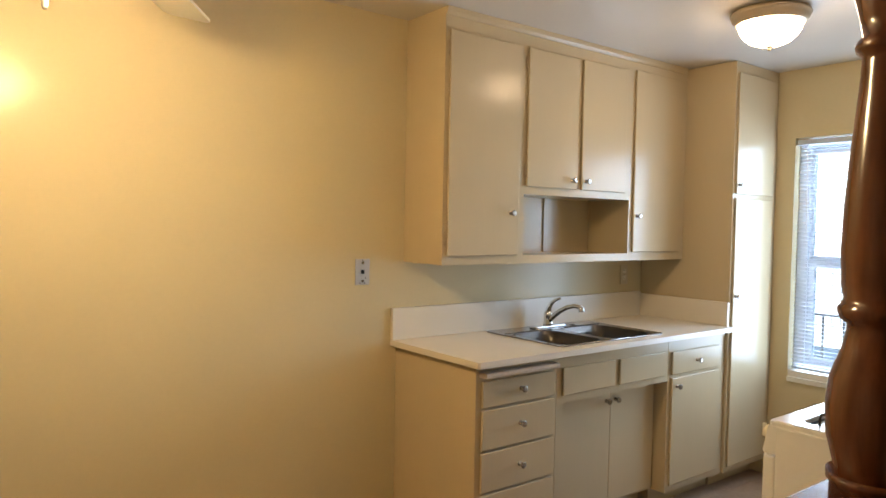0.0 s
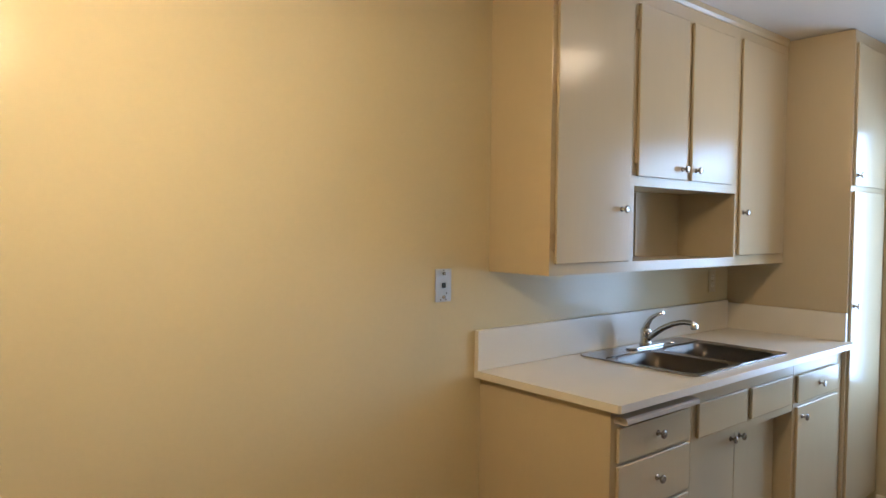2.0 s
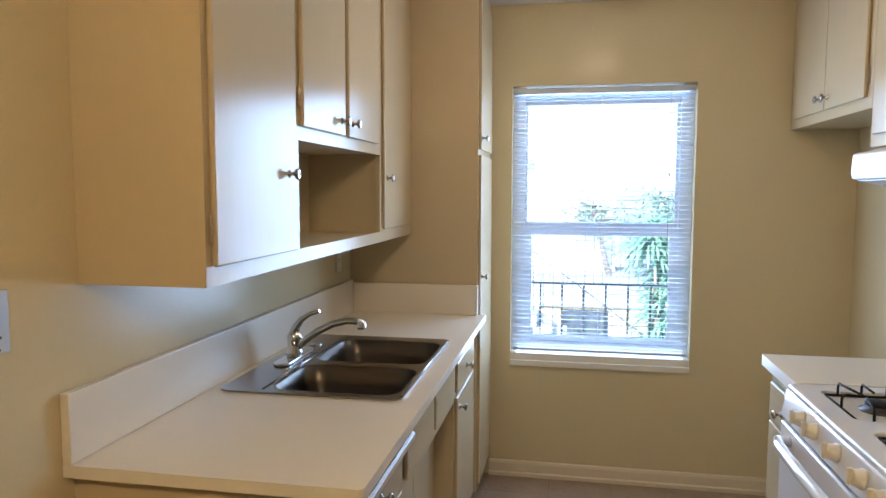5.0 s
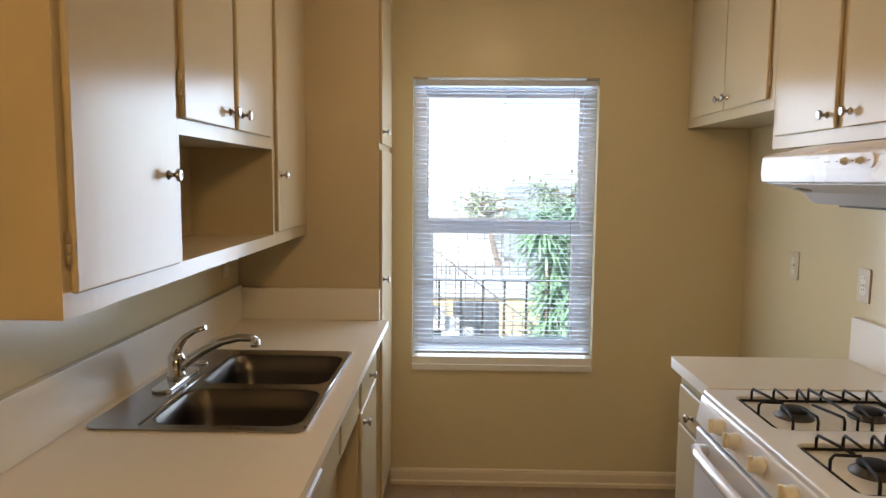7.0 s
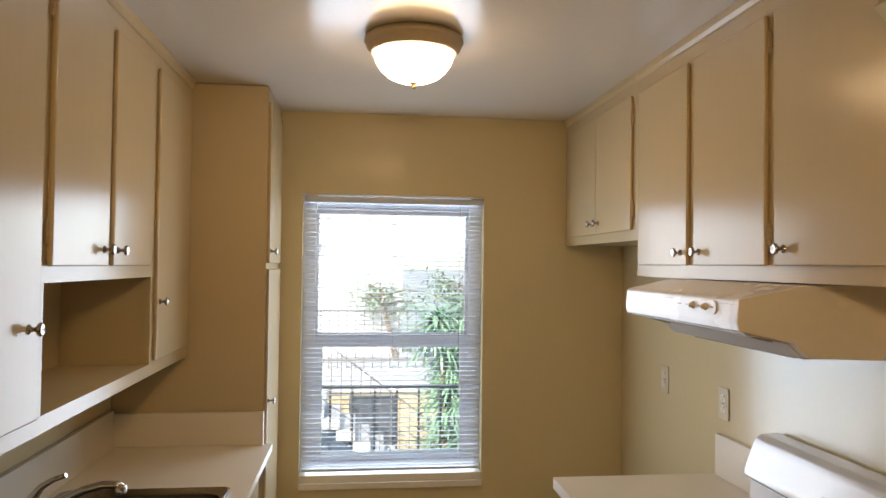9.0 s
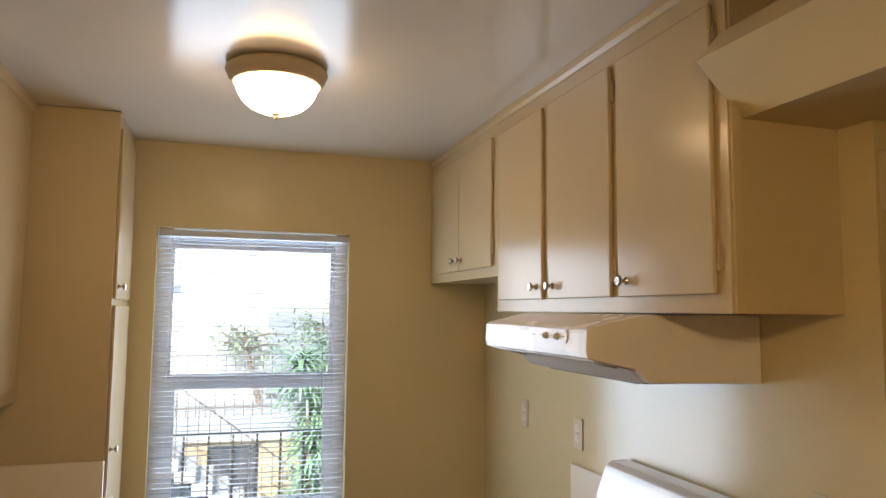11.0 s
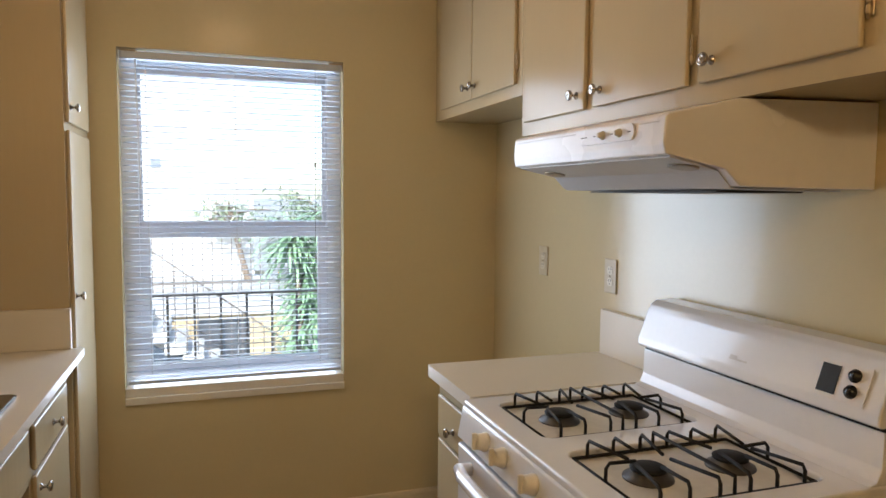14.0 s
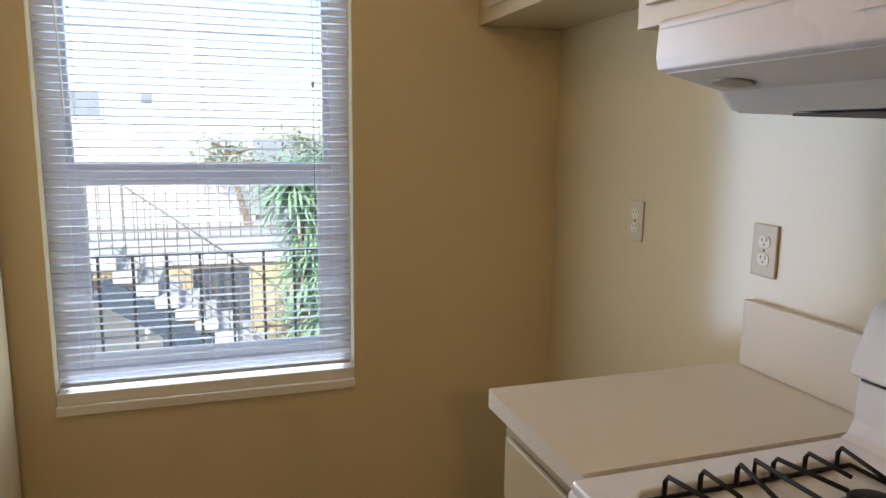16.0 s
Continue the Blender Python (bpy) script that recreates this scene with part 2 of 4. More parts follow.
# boxed beam with a pointed nose that meets the end of the stove-side wall cabinets
beam = prism([(-2.9, 2.052), (-2.05, 2.057), (-1.937, 2.171), (-2.005, 2.245), (-2.9, 2.245)], -4.08, 0.138)
structure("ceiling_beam", beam, WALL, "cream-painted boxed beam with a pointed edge", "beam")
base = prism([(WX, 0), (WX - 0.02, 0), (WX - 0.02, 0.018), (WX - 0.012, 0.024), (WX - 0.012, 0.066), (WX - 0.008, 0.078), (WX, 0.082)], RY, -0.6, "y")
structure("baseboard", base, BASEBD, "cream-painted stepped baseboard under the window", "baseboard")
structure("baseboard_south", prism([(RY, 0), (RY + 0.02, 0), (RY + 0.02, 0.018), (RY + 0.012, 0.024), (RY + 0.012, 0.066), (RY, 0.082)], 1.39, WX - 0.02), BASEBD, "cream-painted stepped baseboard", "baseboard")


BOARD = material("worn_board_edge", (0.56, 0.48, 0.38), 0.4, vary=0.1, scale=12, grain=0.1, bump=0.03)


# ---- cabinet parts ----
def add_knob(parent, at, out, r=0.0145, mat=None, name="knob"):
    """A turned cabinet knob with a backplate, stem and ringed head; out: the way it points."""
    prof = [(r * 0.72, 0), (r * 0.7, 0.002), (r * 0.36, 0.005), (r * 0.32, 0.013), (r * 0.5, 0.017), (r * 0.95, 0.020), (r, 0.0235),
            (r * 0.86, 0.0275), (r * 0.62, 0.0285), (r * 0.52, 0.0275), (r * 0.25, 0.029), (0.0005, 0.0295)]
    return part(name, lathe(prof, 18, turn_to(at, out)), mat or NICKEL, parent, "bright nickel knob")


def add_hinge(parent, x, y, z, out):
    """A small painted-round cabinet hinge: leaf, knuckles and pin."""
    s = 1 if out > 0 else -1
    bms = [block((x - 0.008, y, z - 0.028), (x + 0.008, y + 0.0025 * s, z + 0.028), 0.001, 1)]
    for k in range(3):
        bms.append(lathe([(0.0042, 0), (0.0046, 0.002), (0.0046, 0.013), (0.0042, 0.015)], 10, Matrix.Translation((x, y + 0.004 * s, z - 0.025 + 0.0175 * k))))
    bms.append(lathe([(0.0025, 0), (0.0025, 0.062), (0.001, 0.065)], 8, Matrix.Translation((x, y + 0.004 * s, z - 0.032))))
    return part("hinge", join(*bms), HINGE, parent, "aged brass hinge")


def add_front(parent, x0, x1, z0, z1, face, s, knob=None, hinges=None, name="door", t=0.014, mat=None):
    """A lipped slab door or drawer front on a face frame at y = face, standing out along s (+1 or -1)."""
    prof_lip = join(block((x0 + 0.006, face, z0 + 0.006), (x1 - 0.006, face + s * t * 0.55, z1 - 0.006)),
                    block((x0, face + s * 0.0025, z0), (x1, face + s * t, z1), 0.0045, 3))
    d = part(name, prof_lip, mat or CAB, parent)
    if knob:
        add_knob(d, (knob[0], face + s * t, knob[1]), (0, s, 0))
    if hinges:
        for z in (z0 + 0.075, z1 - 0.075):
            add_hinge(d, hinges, face + s * 0.001, z, s)
    return d


def carcass(parent, x0, x1, y0, y1, z0, z1, holes, s, t=0.018, top=True):
    """Sides, back, top, bottom, and a face frame with its openings; front at y1."""
    yb = y1 - s * 0.019
    part("side_panel", block((x0, y0, z0), (x0 + t, yb, z1)), CAB, parent)
    part("side_panel", block((x1 - t, y0, z0), (x1, yb, z1)), CAB, parent)
    part("bottom_panel", block((x0 + t, y0, z0 + 0.002), (x1 - t, yb, z0 + 0.02)), CAB, parent)
    if top:
        part("top_panel", block((x0 + t, y0, z1 - 0.02), (x1 - t, yb, z1 - 0.002)), CAB, parent)
    part("back_panel", block((x0 + t, y0, z0 + 0.02), (x1 - t, y0 + s * 0.006, z1 - 0.02)), CAB, parent)
    outer = [(x0, z0), (x1, z0), (x1, z1), (x0, z1)]
    loops = [[(a, c), (b, c), (b, d), (a, d)] for a, b, c, d in holes]
    return part("face_frame", slab_with_holes(outer, loops, yb, y1, "y"), CAB, parent)


def slab_with_holes(outer, holes, w0, w1, axis):
    """A flat slab between w0 and w1 along an axis, with openings through it."""
    def at(u, v, w):
        return {"x": (w, u, v), "y": (u, w, v), "z": (u, v, w)}[axis]
    bm = bmesh.new()
    edges = []
    for loop in [outer] + holes:
        vs = [bm.verts.new(at(u, v, w0)) for u, v in loop]
        edges += [bm.edges.new((vs[i], vs[(i + 1) % len(vs)])) for i in range(len(vs))]
    bmesh.ops.triangle_fill(bm, edges=edges, use_beauty=True, use_dissolve=False)
    geom = bmesh.ops.extrude_face_region(bm, geom=list(bm.faces))["geom"]
    shift = Vector(at(0, 0, w1 - w0))
    for g in geom:
        if isinstance(g, bmesh.types.BMVert):
            g.co += shift
    bmesh.ops.recalc_face_normals(bm, faces=bm.faces)
    return bm


def round_rect(x0, x1, y0, y1, r, n=6):
    pts = []
    for cx, cy, a in ((x1 - r, y1 - r, 0), (x0 + r, y1 - r, 90), (x0 + r, y0 + r, 180), (x1 - r, y0 + r, 270)):
        for k in range(n + 1):
            b = radians(a + 90 * k / n)
            pts.append((cx + r * math.cos(b), cy + r * math.sin(b)))
    return pts


# ---- left run: wall cabinets ----
FY = -0.291
wc = thing("wall_cabinet", "cream-painted wall cabinet run with slab doors and an open niche", "cabinet", at=(0.96, 0, 1.293))
holes = [(0.11, 0.49, 1.36, 2.28), (0.555, 1.345, 1.332, 1.622), (0.585, 0.885, 1.69, 2.285), (0.97, 1.27, 1.69, 2.285), (1.40, 1.775, 1.36, 2.30)]
carcass(wc, 0.068, 1.862, -0.001, FY, 1.293, CH - 0.003, holes, -1)
for x in (0.536, 1.35):
    part("divider_panel", block((x, -0.007, 1.314), (x + 0.018, FY + 0.02, 2.38)), CAB, wc)
part("niche_top", block((0.556, -0.007, 1.624), (1.348, FY + 0.02, 1.642)), CAB, wc)
part("niche_floor", block((0.556, -0.007, 1.3135), (1.348, FY + 0.02, 1.33)), CAB, wc)
part("niche_batten", block((0.975, -0.007, 1.332), (1.005, -0.016, 1.622), 0.003), CAB, wc)
add_front(wc, 0.088, 0.512, 1.333, 2.312, FY, -1, (0.458, 1.53), 0.0835)
add_front(wc, 0.560, 0.912, 1.659, 2.314, FY, -1, (0.873, 1.703), 0.5555)
add_front(wc, 0.946, 1.295, 1.659, 2.316, FY, -1, (0.977, 1.703), 1.2995)
add_front(wc, 1.374, 1.802, 1.340, 2.328, FY, -1, (1.402, 1.537), 1.8065)
part("crown_strip", prism([(FY, 2.372), (FY - 0.006, 2.374), (FY - 0.014, 2.386), (FY - 0.016, CH - 0.001), (FY, CH - 0.001)], 0.068, 1.84), CAB, wc)

# ---- left run: tall cabinet ----
TY = -0.595
tc = thing("tall_cabinet", "cream-painted full-height pantry cabinet with two slab doors", "cabinet", at=(2.1, 0, 0))
carcass(tc, 1.865, 2.336, -0.001, TY, 0.10, CH - 0.003, [(1.91, 2.26, 0.16, 1.60), (1.91, 2.26, 1.70, 2.31)], -1)
part("toe_kick", block((1.88, -0.02, 0.0), (2.336, TY + 0.10, 0.098)), CAB, tc)
add_front(tc, 1.882, 2.285, 1.672, 2.345, TY, -1, (1.905, 1.722), 2.2895)
add_front(tc, 1.882, 2.285, 0.135, 1.648, TY, -1, (1.905, 1.1), 2.2895)

# ---- left run: base cabinets ----
BY = -0.579
G = "base cabinets of the sink counter"
dc = thing("drawer_cabinet", "cream-painted base cabinet with four drawers and a pull-out board", "cabinet", G, at=(0.27, 0, 0))
carcass(dc, 0.032, 0.498, -0.001, BY, 0.10, 0.904, [(0.08, 0.46, 0.745, 0.83), (0.08, 0.46, 0.58, 0.71), (0.08, 0.46, 0.41, 0.54), (0.08, 0.46, 0.15, 0.37)], -1)
part("toe_kick", block((0.05, -0.02, 0), (0.498, BY + 0.10, 0.098)), CAB, dc)
for i, (z0, z1) in enumerate(((0.732, 0.842), (0.558, 0.722), (0.384, 0.548), (0.135, 0.374))):
    add_front(dc, 0.058, 0.474, z0, z1, BY, -1, (0.272, (z0 + z1) / 2 + 0.004), None, "drawer")
part("cutting_board", prism([(BY + 0.02, 0.860), (-0.622, 0.860), (-0.629, 0.865), (-0.629, 0.877), (-0.622, 0.882), (BY + 0.02, 0.882)], 0.048, 0.468), BOARD, dc, "wood-edged pull-out board painted cream")
sc = thing("sink_cabinet", "cream-painted sink base with two false fronts and recessed double doors", "cabinet", G, at=(0.92, 0, 0))
part("side_panel", block((0.500, -0.001, 0.10), (0.518, BY + 0.019, 0.904)), CAB, sc)
part("side_panel", block((1.310, -0.001, 0.10), (1.328, BY + 0.104, 0.904)), CAB, sc)
part("bottom_panel", block((0.518, -0.001, 0.102), (1.310, BY + 0.104, 0.12)), CAB, sc)
part("back_panel", block((0.518, -0.001, 0.12), (1.310, -0.007, 0.884)), CAB, sc)
part("face_frame", slab_with_holes([(0.500, 0.10), (0.542, 0.10), (0.542, 0.686), (1.328, 0.686), (1.328, 0.904), (0.500, 0.904)], [], BY + 0.019, BY, "y"), CAB, sc)
part("soffit", block((0.518, BY + 0.104, 0.694), (1.328, BY + 0.019, 0.712)), CAB, sc)
part("recess_frame", slab_with_holes([(0.518, 0.10), (1.328, 0.10), (1.328, 0.692), (0.518, 0.692)], [[(0.60, 0.16), (1.25, 0.16), (1.25, 0.62), (0.60, 0.62)]], BY + 0.104, BY + 0.085, "y"), CAB, sc)
part("toe_kick", block((0.5, -0.02, 0), (1.328, BY + 0.16, 0.098)), CAB, sc)
add_front(sc, 0.532, 0.893, 0.720, 0.846, BY, -1, None, None, "false_front")
add_front(sc, 0.928, 1.288, 0.720, 0.844, BY, -1, None, None, "false_front")
add_front(sc, 0.556, 0.9640, 0.115, 0.676, BY + 0.085, -1, (0.932, 0.624), None)
add_front(sc, 0.9650, 1.318, 0.115, 0.676, BY + 0.085, -1, (1.002, 0.624), None)
rc = thing("base_cabinet", "cream-painted base cabinet with one drawer over a door", "cabinet", G, at=(1.6, 0, 0))
carcass(rc, 1.330, 1.862, -0.001, BY, 0.10, 0.904, [(1.38, 1.76, 0.74, 0.81), (1.38, 1.76, 0.16, 0.67)], -1)
part("toe_kick", block((1.33, -0.02, 0), (1.88, BY + 0.10, 0.098)), CAB, rc)
add_front(rc, 1.352, 1.792, 0.716, 0.836, BY, -1, (1.572, 0.776), None, "drawer")
add_front(rc, 1.352, 1.792, 0.137, 0.700, BY, -1, (1.392, 0.655), 1.7965)

# ---- counter, splash, sink, faucet ----
SX0, SX1, SY0, SY1 = 0.538, 1.302, -0.573, -0.047
ct = thing("countertop", "off-white laminate countertop with a tall backsplash", "countertop", at=(0.93, 0, 0.876))
top = slab_with_holes([(0, -0.001), (0, -0.627), (0.008, -0.635), (1.862, -0.635), (1.862, -0.001)], [round_rect(SX0 + 0.012, SX1 - 0.012, SY0 + 0.012, SY1 - 0.012, 0.03)], 0.906, 0.932, "z")
part("top", top, COUNTER, ct)
part("backsplash", block((0.0, -0.001, 0.9325), (1.842, -0.021, 1.080), 0.002), COUNTER, ct)
part("side_splash", block((1.843, -0.001, 0.9325), (1.862, -0.6, 1.066), 0.002), COUNTER, ct)

sk = thing("kitchen_sink", "double-bowl brushed stainless steel drop-in sink", "sink", at=(0.92, -0.3, 0.932))
B1 = (0.570, 0.858, -0.555, -0.183)
B2 = (0.908, 1.237, -0.555, -0.183)


def bowl(x0, x1, y0, y1):
    bm = bmesh.new()
    rings = []
    for inset, z, r in ((0, 0.9375, 0.055), (0.004, 0.934, 0.055), (0.012, 0.878, 0.06), (0.02, 0.818, 0.06), (0.032, 0.786, 0.06), (0.06, 0.775, 0.05), (0.12, 0.771, 0.02)):
        rings.append([bm.verts.new((x, y, z)) for x, y in round_rect(x0 + inset, x1 - inset, y0 + inset, y1 - inset, r)])
    n = len(rings[0])
    for a, b in zip(rings, rings[1:]):
        for i in range(n):
            bm.faces.new((a[i], a[(i + 1) % n], b[(i + 1) % n], b[i]))
    bm.faces.new(rings[-1])
    for f in bm.faces:
        f.smooth = True
    bmesh.ops.solidify(bm, geom=list(bm.faces), thickness=-0.0015)
    return bm


deck = slab_with_holes(round_rect(SX0, SX1, SY0, SY1, 0.03), [round_rect(*B1, 0.055), round_rect(*B2, 0.055)], 0.9335, 0.9375, "z")
part("rim", deck, STEEL, sk)
for b in (B1, B2):
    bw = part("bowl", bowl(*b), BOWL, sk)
    cx, cy = (b[0] + b[1]) / 2, (b[2] + b[3]) / 2
    part("drain", lathe([(0.043, 0.7725), (0.043, 0.775), (0.037, 0.775), (0.03, 0.7735), (0.012, 0.7735), (0.01, 0.780), (0.0005, 0.781)], 20, Matrix.Translation((cx, cy, 0))), CHROME, bw)
for y in (-0.170, -0.567):
    part("raised_edge", tube([(SX0 + 0.03, y, 0.9375), (SX1 - 0.03, y, 0.9375)], 0.003, 8), STEEL, sk)

fc = thing("faucet", "chrome single-lever kitchen faucet with a low arched spout", "faucet", at=(0.925, -0.115, 0.9375))
plate = prism(round_rect(0.80, 1.05, -0.143, -0.087, 0.027), 0.9377, 0.947, "z", 0.003)
part("deck_plate", plate, CHROME, fc)
part("body", lathe([(0.027, 0.947), (0.026, 0.960), (0.0225, 0.967), (0.0225, 0.995), (0.024, 1.000), (0.023, 1.013), (0.016, 1.024), (0.001, 1.028)], 20, Matrix.Translation((0.925, -0.115, 0))), CHROME, fc)
sp = [(0.925, -0.118, 0.968), (0.924, -0.15, 0.996), (0.922, -0.198, 1.030), (0.92, -0.25, 1.056), (0.919, -0.30, 1.069), (0.918, -0.337, 1.068), (0.918, -0.350, 1.061)]
part("spout", tube(sp, [0.015, 0.0135, 0.0125, 0.0115, 0.011, 0.011, 0.011], 14), CHROME, fc)
part("aerator", lathe([(0.0135, 0), (0.0145, 0.004), (0.0145, 0.02), (0.012, 0.024)], 16, turn_to((0.918, -0.349, 1.044), (0, 0.1, 1))), CHROME, fc)
hd = [(0.925, -0.113, 1.012), (0.922, -0.122, 1.040), (0.918, -0.145, 1.069), (0.915, -0.176, 1.088), (0.913, -0.208, 1.099)]
part("lever", tube(hd, [0.017, 0.0135, 0.0095, 0.0075, 0.006], 12), CHROME, fc)
part("sprayer_cap", lathe([(0.021, 0.9377), (0.02, 0.941), (0.014, 0.943), (0.001, 0.944)], 18, Matrix.Translation((1.12, -0.115, 0))), CHROME, sk)

# ---- stove side: wall cabinets ----
GY = -2.011
nc = thing("wall_cabinet", "cream-painted wall cabinet with three slab doors above the range hood", "cabinet", at=(0.77, RY, 1.64))
carcass(nc, 0.134, 1.428, RY + 0.001, GY, 1.640, CH - 0.003, [(0.205, 0.52, 1.71, 2.29), (0.62, 0.94, 1.71, 2.29), (1.04, 1.33, 1.71, 2.29)], 1)
add_front(nc, 0.172, 0.552, 1.681, 2.322, GY, 1, (0.51, 1.722), 0.1665)
add_front(nc, 0.588, 0.970, 1.681, 2.322, GY, 1, (0.932, 1.722), 0.5825)
add_front(nc, 1.012, 1.390, 1.681, 2.322, GY, 1, (1.052, 1.722), 1.3945)
part("corner_bead", block((0.126, GY - 0.004, 1.64), (0.134, GY - 0.03, CH - 0.003), 0.002), CAB, nc)
part("crown_strip", prism([(GY, 2.372), (GY + 0.006, 2.374), (GY + 0.014, 2.386), (GY + 0.016, CH - 0.001), (GY, CH - 0.001)], 0.134, 1.426), CAB, nc)
oc = thing("wall_cabinet", "cream-painted short wall cabinet with two doors over the refrigerator space", "cabinet", at=(1.87, RY, 1.775))
carcass(oc, 1.430, 2.336, RY + 0.001, GY, 1.775, CH - 0.003, [(1.50, 1.84, 1.85, 2.29), (1.92, 2.18, 1.85, 2.29)], 1)
add_front(oc, 1.470, 1.860, 1.815, 2.33, GY, 1, (1.825, 1.862), 1.4645)
add_front(oc, 1.866, 2.245, 1.815, 2.33, GY, 1, (1.902, 1.862), 2.2505)
part("crown_strip", prism([(GY, 2.372), (GY + 0.006, 2.374), (GY + 0.014, 2.386), (GY + 0.016, CH - 0.001), (GY, CH - 0.001)], 1.430, 2.336), CAB, oc)

# ---- range hood ----
hx0, hx1 = 0.386, 1.148
hood = thing("range_hood", "white enamel under-cabinet range hood with two rotary controls", "range hood", at=(0.77, RY, 1.47))
shell = prism([(-1.848, 1.527), (-1.843, 1.545), (-1.846, 1.598), (-1.852, 1.604), (-1.995, 1.636), (RY + 0.002, 1.638), (RY + 0.002, 1.463), (-2.006, 1.467), (-1.972, 1.501)], hx0, hx1)
for v in shell.verts:
    k = (v.co.y - RY) / 0.465
    v.co.x += 0.06 * k if v.co.x < 0.7 else -0.028 * k
bmesh.ops.bevel(shell, geom=list(shell.edges), offset=0.003, segments=2, affect="EDGES", profile=0.5)
part("shell", shell, HOOD, hood)
part("underside", prism([(-1.862, 1.5235), (-1.972, 1.4995), (-2.006, 1.4655), (-2.29, 1.4618), (-2.29, 1.4593), (-2.007, 1.463), (-1.973, 1.497), (-1.862, 1.521)], hx0 + 0.065, hx1 - 0.035), GREY, hood, "grey underside panel with filter")
part("filter", block((0.52, -2.03, 1.4560), (1.02, -2.26, 1.4605), 0.001), SLOT, hood)
for x in (0.50, 1.04):
    part("light_slot", lathe([(0.04, 0), (0.04, 0.003), (0.034, 0.004), (0.001, 0.0045)], 20, turn_to((x, -1.930, 1.5065), (0, 0.218, -1)) @ Matrix.Diagonal((1, 0.6, 1, 1))), LENS, hood)
cp = part("control_panel", prism(round_rect(0.541, 0.766, 1.560, 1.594, 0.014), -1.8445, -1.8405, "y"), HOOD, hood)
for x in (0.592, 0.656):
    part("knob", lathe([(0.0095, 0), (0.0095, 0.003), (0.0068, 0.005), (0.0056, 0.012), (0.001, 0.0125)], 16, turn_to((x, -1.8405, 1.577), (0, 1, 0))), RECEPT, cp, "small off-white knob")
for x, w in ((0.558, 0.012), (0.622, 0.010), (0.690, 0.010), (0.735, 0.026)):
    part("marking", block((x - w / 2, -1.8406, 1.5762), (x + w / 2, -1.8400, 1.578)), SLOT, cp)
part("trim_line", block((0.465, -1.8455, 1.588), (0.53, -1.8437, 1.59)), GREY, hood)
part("trim_line", block((0.78, -1.8455, 1.588), (hx1 - 0.035, -1.8437, 1.59)), GREY, hood)

# ---- stove-side counter ----
rc2 = thing("base_cabinet", "narrow cream-painted base cabinet with a drawer over a door", "cabinet", at=(1.18, RY, 0))
RBY = -1.712
carcass(rc2, 1.012, 1.362, RY + 0.001, RBY, 0.10, 0.873, [(1.05, 1.32, 0.72, 0.79), (1.05, 1.32, 0.16, 0.66)], 1)
part("toe_kick", block((1.012, RY + 0.02, 0), (1.35, RBY - 0.06, 0.098)), CAB, rc2)
add_front(rc2, 1.034, 1.338, 0.706, 0.832, RBY, 1, (1.195, 0.755), None, "drawer")
add_front(rc2, 1.034, 1.338, 0.137, 0.694, RBY, 1, (1.058, 0.664), 1.3425)
ct2 = thing("countertop", "short off-white laminate countertop with a backsplash beside the stove", "countertop", at=(1.2, RY, 0.876))
part("top", prism(round_rect(1.012, 1.388, RY + 0.001, -1.68, 0.006, 3), 0.8765, 0.914, "z"), COUNTER, ct2)
part("backsplash", block((1.012, RY + 0.001, 0.9145), (1.372, RY + 0.021, 1.066), 0.002), COUNTER, ct2)

# ---- stove ----
X0, X1 = 0.250, 1.002
XC = (X0 + X1) / 2
FS = -1.668
st = thing("gas_stove", "white enamel freestanding four-burner gas stove with black iron grates", "stove", at=(XC, -2, 0))
part("body", block((X0, RY + 0.012, 0.08), (X1, FS - 0.01, 0.898), 0.004), STOVE, st)
for x in (X0 + 0.05, X1 - 0.05):
    for y in (RY + 0.08, FS - 0.08):
        part("foot", lathe([(0.02, 0), (0.02, 0.07), (0.012, 0.08)], 12, Matrix.Translation((x, y, 0))), BLACK, st)
WELLS = [(XC + 0.045, XC + 0.315, -2.135, -1.725), (XC - 0.315, XC - 0.045, -2.135, -1.725)]
cook = slab_with_holes(round_rect(X0, X1, RY + 0.012, FS + 0.012, 0.012, 3), [round_rect(*w, 0.025, 4) for w in WELLS], 0.898, 0.914, "z")
bmesh.ops.bevel(cook, geom=[e for e in cook.edges if all(abs(v.co.z - 0.914) < 1e-5 for v in e.verts) and e.calc_face_angle(0) > 1], offset=0.006, segments=3, affect="EDGES", profile=0.5)
part("cooktop", cook, STOVE, st)
